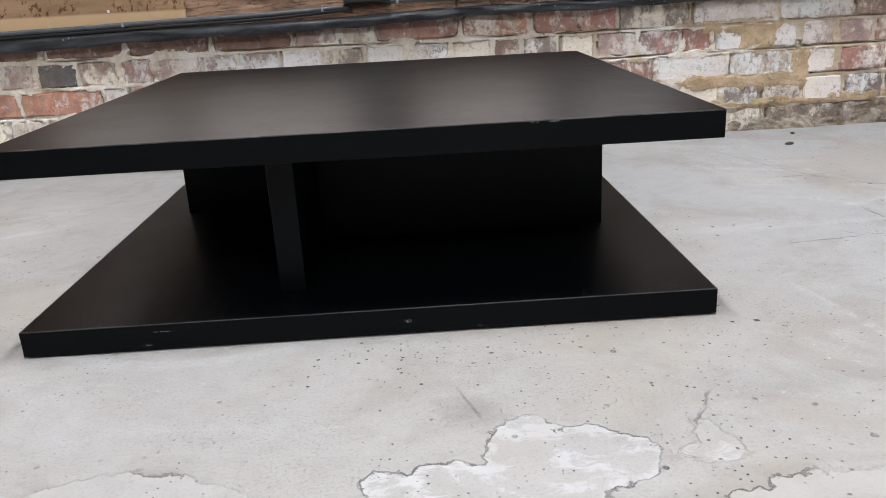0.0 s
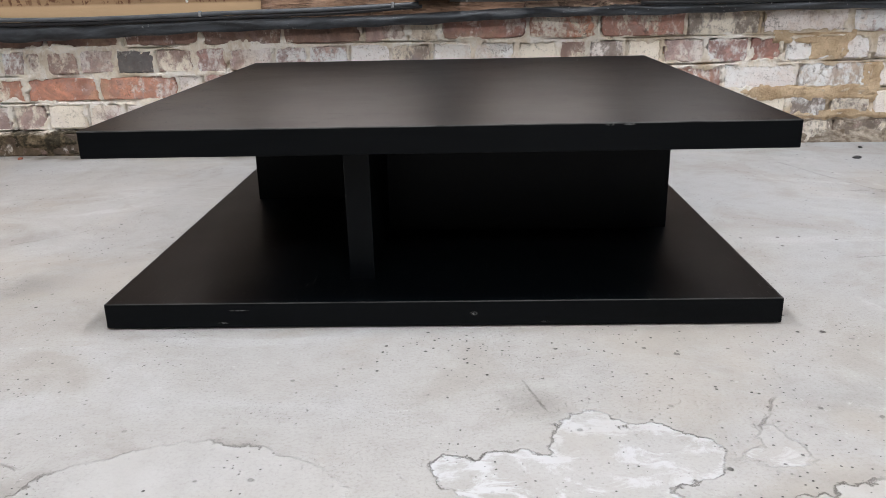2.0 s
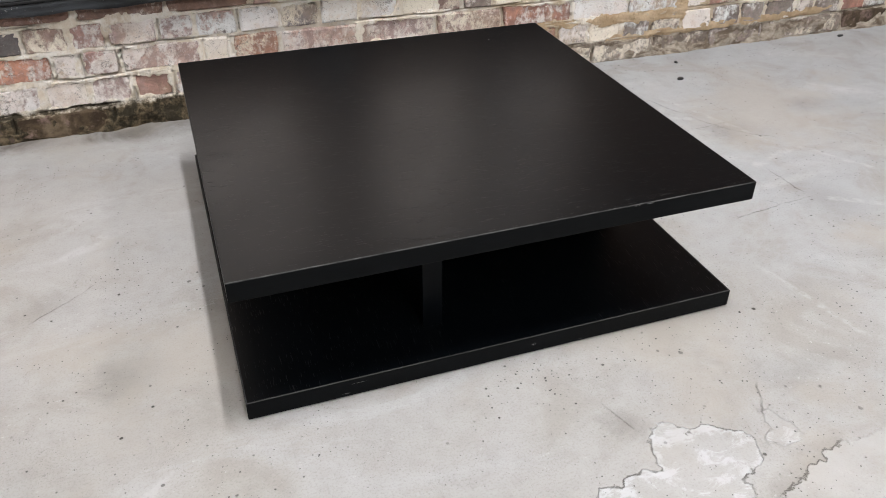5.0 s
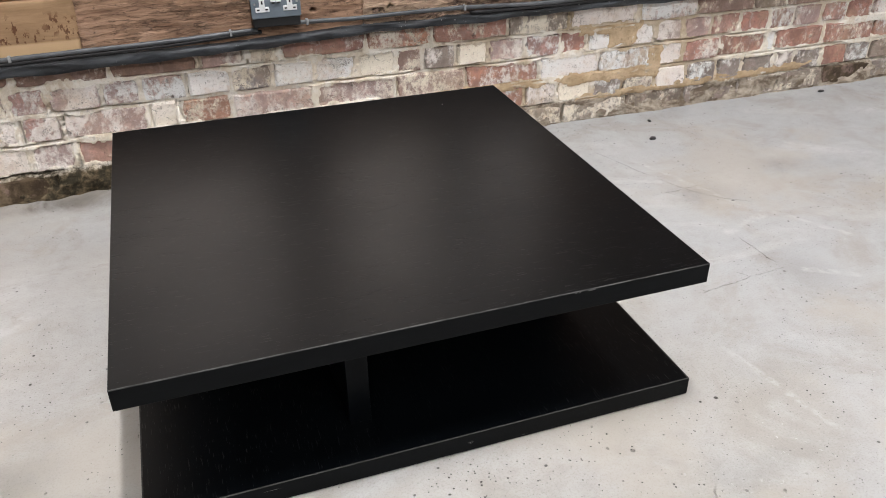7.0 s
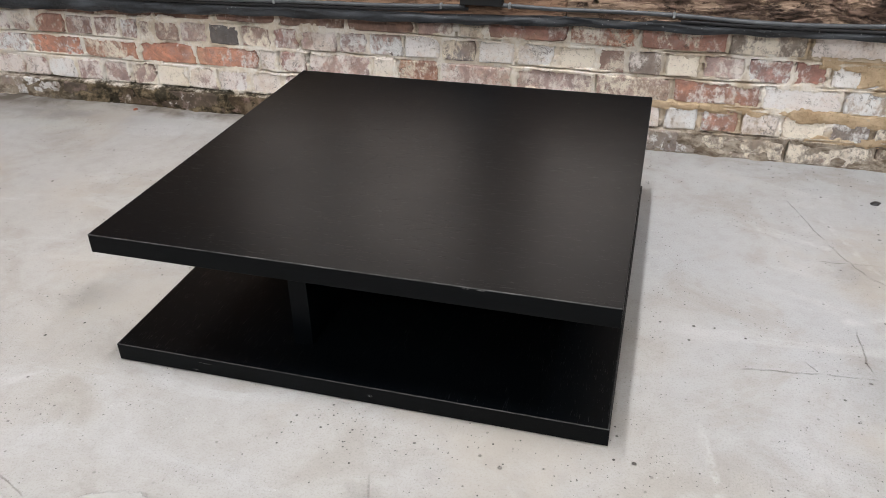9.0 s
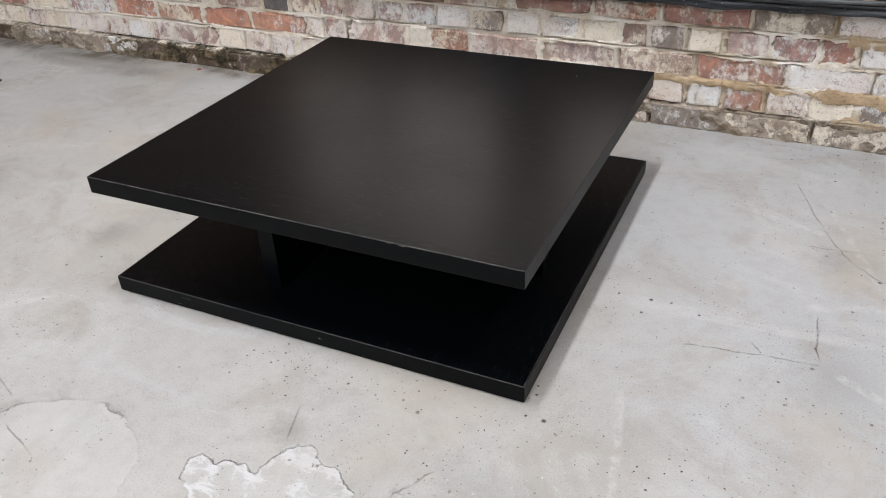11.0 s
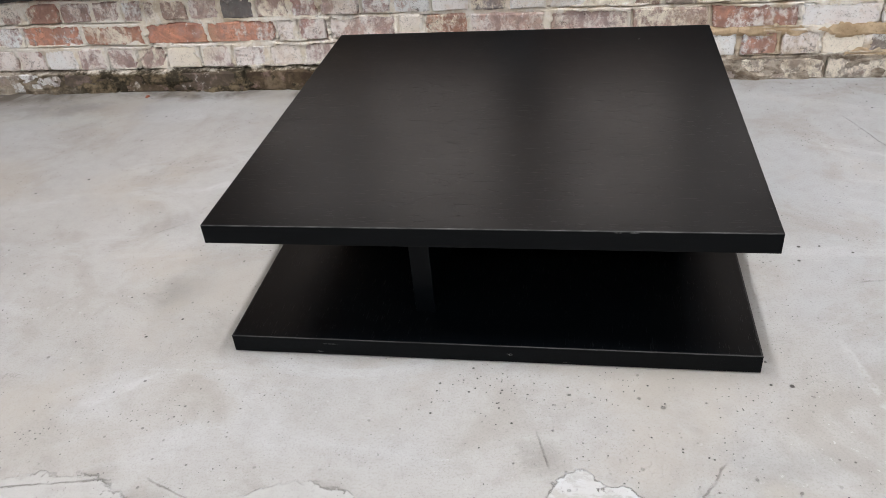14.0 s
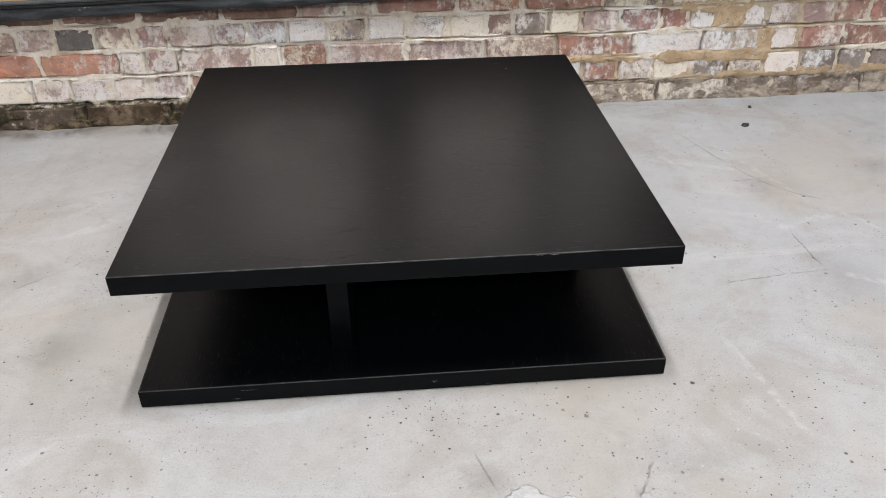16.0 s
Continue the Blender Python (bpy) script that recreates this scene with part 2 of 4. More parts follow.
    for a in ((-0.889, 0.420, -0.756, 0.527), (0.900, 1.085, 0.976, 0.851), (0.976, 0.851, 1.050, 0.713), (1.050, 0.713, 1.150, 0.634), (0.746, 0.292, 0.908, 0.313), (0.908, 0.313, 1.015, 0.320),
              (0.875, 0.343, 0.900, 0.308), (0.912, 0.761, 1.083, 0.776), (0.986, 0.486, 0.998, 0.326), (-0.810, -0.367, -0.576, -0.327), (-0.539, -0.323, -0.432, -0.366), (-0.389, -0.425, -0.273, -0.463),
              (0.111, -0.170, 0.135, -0.255), (0.418, -0.214, 0.360, -0.310)):
        crack = g.math("MAXIMUM", crack, g.math("MULTIPLY", line(*a, 0.0006, 4.0), g.ramp(small, 0.40, 0.58, 0.10, 0.60)))
    # pinholes and specks of three sizes, in loose clusters
    holes = 0.0
    flat = g.vec("MULTIPLY", g.pos, (1, 1, 0))
    flat = g.vec("ADD", flat, g.vec("MULTIPLY", fine, (0.006, 0.006, 0)))
    for scale, keep, r, shift in ((9.0, 0.50, 0.046, 0.0), (17.0, 0.50, 0.066, 3.3), (42.0, 0.64, 0.105, 6.1), (100.0, 0.74, 0.17, 1.7)):
        dist, tint = g.cells(g.vec("ADD", flat, (shift, shift, 0)), scale)
        r1, r2, _ = g.split(tint)
        size = g.math("MULTIPLY", g.ramp(r1, keep, 1.0, 0.3, 1.0), r)
        dot = g.math("MULTIPLY", g.ramp(dist, size, g.math("MULTIPLY", size, 0.55)), g.math("GREATER_THAN", r1, keep))
        clump = g.ramp(g.noise(g.pos, 3.0 + scale * 0.03, 3), 0.46, 0.62, 0.06, 1.0)
        holes = g.math("MAXIMUM", holes, g.math("MULTIPLY", dot, clump))
    pitted = g.math("MULTIPLY", g.ramp(g.noise(g.pos, 290, 3, 0.6), 0.61, 0.66), g.ramp(g.noise(g.vec("ADD", g.pos, (9, 2, 0)), 4.2, 5, 0.65), 0.52, 0.66, 0.03, 1.0))
    flecks = g.math("MULTIPLY", g.ramp(g.noise(g.vec("ADD", g.pos, (5, 5, 0)), 75, 4, 0.7), 0.62, 0.70), g.ramp(g.noise(g.vec("ADD", g.pos, (1, 8, 0)), 3.0, 4, 0.6), 0.46, 0.64, 0.0, 0.7))
    col = g.mix(flecks, col, (0.498, 0.491, 0.477))
    col = g.mix(g.math("MULTIPLY", pitted, 0.50), col, (0.149, 0.134, 0.115))
    col = g.mix(g.math("MULTIPLY", g.ramp(g.noise(g.vec("ADD", g.pos, (3, 3, 0)), 1.7, 5, 0.65), 0.50, 0.64), 0.50), col, (0.373, 0.340, 0.295))
    col = g.mix(g.math("MULTIPLY", holes, 0.9), col, (0.046, 0.042, 0.037))
    col = g.mix(g.math("MULTIPLY", crack, 0.75), col, (0.100, 0.087, 0.071))
    h = g.math("ADD", g.math("MULTIPLY", small, 0.22), g.math("MULTIPLY", grain, 0.10))
    h = g.math("ADD", h, g.math("MULTIPLY", lift, 0.5))
    h = g.math("SUBTRACT", h, g.math("MULTIPLY", g.math("MAXIMUM", g.math("MAXIMUM", holes, pitted), crack), 1.2))
    return g.done(col, g.ramp(mid, 0.3, 0.8, 0.55, 0.75), g.bump(h, 0.9, 0.004), spec=0.30)


def limewash(g, b):
    """Old limewash in drifts that run on over bricks and joints alike."""
    drift = g.noise(g.vec("ADD", g.pos, (2.2, 0, 5.0)), 5.0, 6, 0.64, warp=0.6)
    runs = g.noise(g.vec("MULTIPLY", g.pos, (40, 30, 21)), 1.0, 6, 0.70)
    return g.math("ADD", g.math("MULTIPLY", drift, 0.40), g.math("ADD", g.math("MULTIPLY", runs, 0.35), g.math("MULTIPLY", b, 0.25)))


def brick_clay():
    """Each brick's clay is its object colour; alpha is how much old limewash clings to it."""
    g = Graph("old_brick")
    info = g.t.nodes.new("ShaderNodeObjectInfo")
    rnd, alpha, clay = info.outputs["Random"], info.outputs["Alpha"], info.outputs["Color"]
    off = g.vec("SCALE", (13.0, 7.0, 5.0))
    g.put(off.node.inputs["Scale"], rnd)
    p = g.vec("ADD", g.pos, off)
    a, b, c = g.noise(p, 15, 7, 0.68, warp=0.5), g.noise(p, 52, 7, 0.76), g.noise(p, 210, 4, 0.72)
    col = g.mix(g.ramp(a, 0.36, 0.64), g.mix(1.0, clay, (0.62, 0.55, 0.54), "MULTIPLY"), g.mix(1.0, clay, (1.36, 1.32, 1.28), "MULTIPLY"))
    col = g.mix(g.ramp(g.noise(g.vec("ADD", p, (3, 3, 1)), 21, 5, 0.66), 0.50, 0.66, 0, 0.5), col, (0.400, 0.270, 0.245))
    col = g.mix(g.ramp(b, 0.48, 0.68, 0, 0.40), col, g.mix(1.0, clay, (0.50, 0.44, 0.43), "MULTIPLY"))
    # the wash lies over bricks and joints alike, thinner where the clay has shed it
    lo = g.math("SUBTRACT", 0.586, g.math("MULTIPLY", alpha, 0.20))
    field = g.math("ADD", g.math("MULTIPLY", limewash(g, b), 0.80), g.math("MULTIPLY", a, 0.20))
    wash = g.ramp(field, g.math("SUBTRACT", lo, 0.015), g.math("ADD", lo, 0.055), g.math("MULTIPLY", alpha, 0.30), 0.96)
    hue = g.math("ADD", g.math("MULTIPLY", g.math("FRACT", g.math("MULTIPLY", rnd, 13.7)), 0.45), g.math("MULTIPLY", g.noise(g.vec("ADD", g.pos, (4, 0, 1)), 3.0, 4, 0.6), 0.6))
    lime = g.mix(g.ramp(hue, 0.34, 0.52), (0.950, 0.865, 0.730), (0.920, 0.845, 0.800))
    lime = g.mix(g.ramp(hue, 0.58, 0.72), lime, (0.930, 0.930, 0.920))
    lime = g.mix(g.ramp(g.noise(g.vec("ADD", p, (6, 2, 9)), 24, 6, 0.70), 0.50, 0.66, 0, 0.45), lime, (0.760, 0.610, 0.500))
    lime = g.mix(g.ramp(c, 0.52, 0.68, 0, 0.18), lime, (0.580, 0.490, 0.420))
    col = g.mix(wash, col, lime)
    # brown weathering, ochre bleed, a little soot and a few pits
    col = g.mix(g.ramp(g.noise(g.vec("ADD", p, (8, 1, 3)), 16, 7, 0.74), 0.58, 0.70, 0, 0.32), col, (0.300, 0.205, 0.150))
    col = g.mix(g.ramp(g.noise(g.vec("ADD", g.pos, (8, 1, 7)), 5, 5, 0.66), 0.54, 0.64, 0, 0.28), col, (0.560, 0.430, 0.290))
    soot = g.ramp(g.noise(g.vec("ADD", p, (4, 4, 4)), 34, 6, 0.76), 0.635, 0.68, 0, 0.7)
    col = g.mix(soot, col, (0.120, 0.090, 0.072))
    # thin dark lines paint the shadow cast by flaked limewash edges
    flake_shade = g.math("ABSOLUTE", g.math("SUBTRACT", g.noise(g.vec("ADD", p, (1, 5, 2)), 24, 5, 0.7), 0.5))
    flake_shade = g.math("MULTIPLY", g.ramp(flake_shade, 0.004, 0.014, 1, 0), g.ramp(a, 0.50, 0.62, 0, 0.75))
    col = g.mix(flake_shade, col, (0.150, 0.105, 0.080))
    col = g.mix(g.ramp(c, 0.60, 0.66, 0, 0.5), col, (0.150, 0.110, 0.085))
    h = g.math("ADD", g.math("MULTIPLY", b, 0.9), g.math("MULTIPLY", c, 0.5))
    h = g.math("SUBTRACT", g.math("ADD", h, g.math("MULTIPLY", wash, 0.35)), g.math("MULTIPLY", g.math("MAXIMUM", soot, flake_shade), 0.7))
    return g.done(col, 0.88, g.bump(h, 1.0, 0.007), spec=0.25)


def lime_mortar():
    g = Graph("lime_mortar")
    x, y, z = g.split(g.pos)
    a, b, c = g.noise(g.pos, 9, 6, 0.65, warp=0.6), g.noise(g.pos, 46, 7, 0.76), g.noise(g.pos, 190, 3, 0.75)
    col = g.mix(g.ramp(a, 0.34, 0.66), (0.680, 0.570, 0.440), (0.900, 0.820, 0.700))
    col = g.mix(g.ramp(limewash(g, b), 0.45, 0.55, 0, 0.85), col, (0.930, 0.880, 0.810))
    # ochre repairs on one stretch of the wall
    stretch = g.math("MULTIPLY", g.ramp(x, 0.30, 0.75), g.ramp(x, 1.75, 1.30))
    ochre = g.math("MULTIPLY", stretch, g.ramp(g.noise(g.pos, 5, 4, 0.6, warp=0.5), 0.38, 0.54, 0, 0.82))
    col = g.mix(ochre, col, g.mix(g.ramp(b, 0.3, 0.7), (0.420, 0.300, 0.175), (0.600, 0.475, 0.320)))
    col = g.mix(g.ramp(c, 0.57, 0.72, 0, 0.28), col, (0.270, 0.215, 0.170))
    col = g.mix(g.ramp(b, 0.58, 0.66, 0, 0.48), col, (0.220, 0.170, 0.130))
    # crust over the bottom course: dark and mossy on one half of the wall, grey-brown on the other
    foot = g.ramp(g.math("ADD", z, g.math("MULTIPLY", g.math("SUBTRACT", g.math("ADD", a, b), 1.0), 0.05)), 0.090, 0.068)
    moss = g.math("MULTIPLY", g.ramp(g.math("ADD", x, g.math("MULTIPLY", a, 0.5)), 0.15, -0.25), g.ramp(g.math("ADD", x, g.math("MULTIPLY", a, 0.6)), -1.65, -1.25, 0.15, 1.0))
    patchy = g.math("ADD", g.math("MULTIPLY", g.noise(g.vec("MULTIPLY", g.pos, (1, 1, 1.8)), 14, 6, 0.66, warp=0.5), 0.7), g.math("MULTIPLY", b, 0.3))
    grey = g.mix(g.ramp(patchy, 0.40, 0.58), (0.175, 0.132, 0.095), (0.500, 0.430, 0.350))
    grey = g.mix(g.ramp(patchy, 0.56, 0.66, 0, 0.7), grey, (0.700, 0.640, 0.560))
    green = g.mix(g.ramp(g.math("ADD", g.math("MULTIPLY", a, 0.5), g.math("MULTIPLY", b, 0.5)), 0.44, 0.60), (0.046, 0.038, 0.024), (0.230, 0.175, 0.110))
    col = g.mix(foot, col, g.mix(moss, grey, green))
    h = g.math("ADD", g.math("MULTIPLY", b, 1.0), g.math("MULTIPLY", c, 0.6))
    return g.done(col, 0.92, g.bump(h, 1.0, 0.008), spec=0.2)


def timber(name, dark, light, weather=0.0, spots=0.0, along=(5, 60, 60), bump=0.004, pale_to=None, knots=()):
    g = Graph(name)
    q = g.vec("MULTIPLY", g.pos, along)
    q = g.vec("ADD", q, g.vec("MULTIPLY", g.noise(g.pos, 5, 3, 0.5, True), (0.5, 2.2, 2.2)))
    for kx, kz, kr in knots:
        d = g.vec("LENGTH", g.vec("MULTIPLY", g.vec("SUBTRACT", g.pos, (kx, 1.326, kz)), (0.75 / kr, 0, 1 / kr)))
        bend = g.ramp(d, 1.8, 0.0, 0, 1.8)
        comb = g.t.nodes.new("ShaderNodeCombineXYZ")
        g.put(comb.inputs[2], bend)
        q = g.vec("ADD", q, comb.outputs[0])
    a = g.noise(q, 1.0, 7, 0.68, warp=0.3)
    b = g.noise(g.vec("MULTIPLY", q, (1.5, 3.2, 3.2)), 1.0, 5, 0.7)
    wide = g.noise(g.pos, 6, 5, 0.6)
    col = g.mix(g.ramp(a, 0.32, 0.70), dark, light)
    col = g.mix(g.ramp(wide, 0.42, 0.68, 0, 0.45), col, tuple(0.55 * v for v in dark))
    if weather:
        rot = g.noise(g.vec("MULTIPLY", q, (0.8, 0.6, 0.6)), 1.0, 8, 0.8, warp=0.5)
        col = g.mix(g.ramp(rot, 0.56, 0.64, 0, weather), col, (0.030, 0.022, 0.017))
        col = g.mix(g.ramp(g.noise(g.vec("ADD", g.pos, (3, 1, 2)), 11, 7, 0.75), 0.55, 0.64, 0, 0.75 * weather), col, (0.36, 0.245, 0.18))
        # open cracks that follow the grain
        for sc, ox in ((0.55, 0.0), (1.1, 7.0), (2.1, 11.0)):
            n = g.noise(g.vec("ADD", g.vec("MULTIPLY", q, (0.8 * sc, 0.5 * sc, 0.5 * sc)), (ox, ox, 0)), 1.0, 4, 0.6, warp=0.8)
            line = g.ramp(g.math("ABSOLUTE", g.math("SUBTRACT", n, 0.5)), 0.004, 0.016, 1, 0)
            line = g.math("MULTIPLY", line, g.ramp(g.noise(g.vec("ADD", g.pos, (ox, 2, 0)), 9, 3), 0.46, 0.56, 0, min(1.0, weather * 1.2)))
            col = g.mix(line, col, (0.016, 0.012, 0.010))
            a = g.math("SUBTRACT", a, line)
        col = g.mix(g.ramp(g.noise(g.pos, 60, 6, 0.8), 0.58, 0.70, 0, 0.7), col, (0.055, 0.036, 0.025))
        a = g.math("SUBTRACT", a, g.math("MULTIPLY", g.ramp(rot, 0.54, 0.66), 1.2))
    if pale_to is not None:
        # where the black crust has come away the wood is pale and pinkish
        x, y, z = g.split(g.pos)
        bare = g.math("ADD", g.ramp(x, pale_to, pale_to - 0.15, 0, 0.13), g.noise(g.vec("MULTIPLY", g.pos, (1.0, 1.0, 2.2)), 10, 7, 0.72, warp=0.4))
        bare = g.ramp(bare, 0.515, 0.57, 0, 0.88)
        grainy = g.mix(g.ramp(b, 0.36, 0.62), (0.340, 0.225, 0.155), (0.680, 0.490, 0.360))
        col = g.mix(bare, col, grainy)
        a = g.math("SUBTRACT", a, g.math("MULTIPLY", bare, 0.6))
    for kx, kz, kr in knots:
        d = g.vec("LENGTH", g.vec("MULTIPLY", g.vec("SUBTRACT", g.pos, (kx, 1.326, kz)), (0.75 / kr, 0, 1 / kr)))
        d = g.math("ADD", d, g.math("MULTIPLY", g.math("SUBTRACT", g.noise(g.pos, 40, 5, 0.7), 0.5), 1.2))
        col = g.mix(g.ramp(d, 1.0, 0.6, 0, 0.8), col, (0.040, 0.028, 0.022))
    if spots:
        x, y, z = g.split(g.pos)
        d = g.noise(g.vec("MULTIPLY", g.pos, (66, 30, 44)), 1.0, 4, 0.65)
        band = g.math("MULTIPLY", g.ramp(z, 0.440, 0.455), g.ramp(z, 0.535, 0.50))
        group = g.ramp(g.noise(g.vec("ADD", g.pos, (1.3, 0, 0)), 9, 2), 0.40, 0.52)
        col = g.mix(g.math("MULTIPLY", g.math("MULTIPLY", g.ramp(d, 0.54, 0.58), band), g.math("MULTIPLY", group, spots)), col, (0.095, 0.036, 0.015))
        col = g.mix(g.ramp(z, 0.452, 0.444, 0, 0.8), col, (0.540, 0.375, 0.220))
    h = g.math("ADD", a, g.math("MULTIPLY", b, 0.6))
    return g.done(col, g.ramp(b, 0.3, 0.7, 0.6, 0.85), g.bump(h, 0.9, bump), spec=0.3)


def black_veneer(name, along):
    """Black-stained oak: open pores run along the grain; the edges carry a few rubbed spots."""
    g = Graph(name)
    q = g.vec("MULTIPLY", g.pos, along)
    q = g.vec("ADD", q, g.vec("MULTIPLY", g.noise(g.pos, 1.2, 1, 0.4, True), (2.0, 2.0, 0)))
    pores = g.ramp(g.noise(q, 1.0, 3, 0.6), 0.63, 0.70)
    flat = g.math("ABSOLUTE", g.split(g.geo.outputs["Normal"])[2])
    pores = g.math("MULTIPLY", pores, g.math("MULTIPLY", g.ramp(g.noise(g.pos, 3.0, 3), 0.38, 0.62, 0.15, 1.0), g.ramp(flat, 0.3, 0.7, 0.10, 1.0)))
    tone = g.noise(g.vec("MULTIPLY", q, (0.35, 0.35, 0.35)), 1.0, 4, 0.6)
    col = g.mix(g.ramp(tone, 0.3, 0.7), (0.0007, 0.0012, 0.0018), (0.0015, 0.0022, 0.0030))
    # pores coloured paler than the veneer, painting the glints they give
    col = g.mix(g.math("MULTIPLY", pores, 0.7), col, (0.042, 0.041, 0.040))
    rub_and_glint = g.ramp(g.noise(g.pos, 75, 5, 0.75), 0.70, 0.76, 0, 0.22)
    for x, z, rx, rz in ((0.240, 0.299, 0.009, 0.0025), (0.267, 0.299, 0.012, 0.0020), (0.051, 0.022, 0.007, 0.004), (0.157, 0.008, 0.008, 0.002), (-0.325, 0.010, 0.010, 0.002), (-0.30, 0.030, 0.02, 0.0010)):
        d = g.vec("LENGTH", g.vec("MULTIPLY", g.vec("SUBTRACT", g.pos, (x, -0.001, z)), (1 / rx, 1 / 0.006, 1 / rz)))
        rub_and_glint = g.math("MAXIMUM", rub_and_glint, g.math("MULTIPLY", g.ramp(d, 1.0, 0.3, 0, 1), g.ramp(g.noise(g.pos, 300, 3), 0.40, 0.60)))
    # the arrises are rubbed to a thin pale line, which also paints their highlight
    x, y, z = g.split(g.pos)
    for zz, reach in ((0.3015, 0.50), (0.0415, 0.34)):
        d = g.math("ADD", g.math("ABSOLUTE", g.math("SUBTRACT", z, zz)), g.math("MINIMUM", g.math("ABSOLUTE", y), g.math("ABSOLUTE", g.math("SUBTRACT", g.math("ABSOLUTE", x), 0.501))))
        worn = g.ramp(g.noise(g.vec("MULTIPLY", g.pos, (9, 60, 60)), 1.0, 5, 0.7), 0.40, 0.60, 0.15, reach)
        rub_and_glint = g.math("MAXIMUM", rub_and_glint, g.math("MULTIPLY", g.ramp(d, 0.0024, 0.0010), worn))
    col = g.mix(rub_and_glint, col, (0.150, 0.148, 0.145))
    dust = g.noise(g.pos, 4, 4, 0.6)
    rough = g.math("ADD", g.ramp(dust, 0.3, 0.7, 0.350, 0.400), g.math("MULTIPLY", pores, 0.08))
    h = g.math("SUBTRACT", g.math("MULTIPLY", g.noise(g.pos, 400, 2), 0.06), pores)
    return g.done(col, rough, g.bump(h, 0.8, 0.0011), spec=0.10)


def plain(name, colour, rough, metal=0.0, scale=30.0, vary=0.25, bump=0.0, spec=0.5):
    g = Graph(name)
    n = g.noise(g.pos, scale, 5, 0.6)
    col = g.mix(g.ramp(n, 0.3, 0.7), tuple(v * (1 - vary) for v in colour), tuple(min(1, v * (1 + vary)) for v in colour))
    nrm = g.bump(g.noise(g.pos, scale * 6, 3), 0.5, bump) if bump else None
    return g.done(col, rough, nrm, metal, spec)


def bitumen():
    g = Graph("black_rail_paint")
    a = g.noise(g.vec("MULTIPLY", g.pos, (5, 30, 30)), 1.0, 6, 0.7, warp=0.5)
    b = g.noise(g.pos, 60, 5, 0.7)
    col = g.mix(g.ramp(a, 0.35, 0.68), (0.006, 0.007, 0.009), (0.055, 0.062, 0.072))
    spots = g.math("MULTIPLY", g.ramp(g.noise(g.pos, 120, 3, 0.6), 0.66, 0.70), g.ramp(g.noise(g.vec("ADD", g.pos, (1.1, 0, 0)), 5, 3), 0.50, 0.60, 0.05, 0.9))
    col = g.mix(spots, col, (0.50, 0.50, 0.50))
    return g.done(col, g.ramp(b, 0.3, 0.7, 0.42, 0.65), g.bump(g.math("ADD", a, b), 0.6, 0.004))


def ochre_mortar():
    g = Graph("ochre_mortar")
    a, b, c = g.noise(g.pos, 14, 6, 0.68), g.noise(g.pos, 60, 6, 0.75), g.noise(g.pos, 220, 3, 0.7)
    col = g.mix(g.ramp(a, 0.35, 0.65), (0.470, 0.335, 0.205), (0.680, 0.520, 0.345))
    col = g.mix(g.ramp(b, 0.55, 0.64, 0, 0.6), col, (0.260, 0.170, 0.085))
    return g.done(col, 0.92, g.bump(g.math("ADD", b, c), 1.0, 0.006), spec=0.2)


M_OCHRE = ochre_mortar()
M_FLOOR, M_BRICK, M_MORTAR = concrete_floor(), brick_clay(), lime_mortar()
M_PLY = timber("pale_softwood", (0.275, 0.168, 0.090), (0.370, 0.240, 0.140), spots=0.9, along=(4, 45, 45), bump=0.001)
M_BOARD = timber("brown_board", (0.200, 0.112, 0.070), (0.430, 0.270, 0.180), weather=0.45, along=(9, 80, 95), bump=0.003)
M_BEAM = timber("weathered_oak", (0.110, 0.070, 0.052), (0.360, 0.240, 0.180), weather=0.6, along=(7, 48, 62), bump=0.014, pale_to=0.50,
                knots=((0.505, 0.515, 0.034), (0.80, 0.53, 0.030), (1.08, 0.500, 0.022), (1.50, 0.52, 0.035), (1.86, 0.49, 0.030)))
M_OLDBOARD = timber("old_softwood", (0.200, 0.125, 0.070), (0.380, 0.260, 0.160), weather=0.6, along=(6, 45, 55), bump=0.004)
M_CHEST = timber("varnished_brown_wood", (0.120, 0.048, 0.020), (0.230, 0.105, 0.045), along=(40, 40, 5), bump=0.001)
M_TOP, M_BASE = black_veneer("black_veneer_crosswise", (34, 430, 430)), black_veneer("black_veneer_lengthwise", (430, 34, 430))
M_RAIL = bitumen()
M_CABLE = plain("grey_cable", (0.070, 0.075, 0.082), 0.42, scale=20)
M_CABLE_BLACK = plain("black_cable", (0.010, 0.010, 0.012), 0.5, scale=20)
M_CLIP = plain("clip_plastic", (0.26, 0.27, 0.28), 0.5)
M_PLATE = plain("grey_enamel_steel", (0.135, 0.165, 0.195), 0.42, scale=25, vary=0.08, bump=0.0004)
M_BOX = plain("dark_steel_box", (0.012, 0.012, 0.013), 0.55)
M_WHITE = plain("white_plastic", (0.72, 0.73, 0.74), 0.35, vary=0.04)
M_SLOT = plain("dark_slot", (0.012, 0.012, 0.012), 0.7)
M_SCREW = plain("screw_steel", (0.55, 0.55, 0.55), 0.3, metal=1.0)
M_WALL = plain("painted_plaster", (0.20, 0.193, 0.183), 0.85, scale=3, vary=0.12, bump=0.001)
M_CEIL = plain("ceiling_paint", (0.25, 0.244, 0.235), 0.9, scale=2, vary=0.08)
M_FRAME = plain("dark_window_paint", (0.06, 0.06, 0.062), 0.5)
M_TAR = plain("tar", (0.020, 0.020, 0.021), 0.45, scale=90, vary=0.4, bump=0.002)
M_CRUMB = plain("red_crumb", (0.30, 0.10, 0.06), 0.8, scale=80)
g = Graph("window_glass")
g.put(g.bsdf.inputs["Transmission Weight"], 1.0)
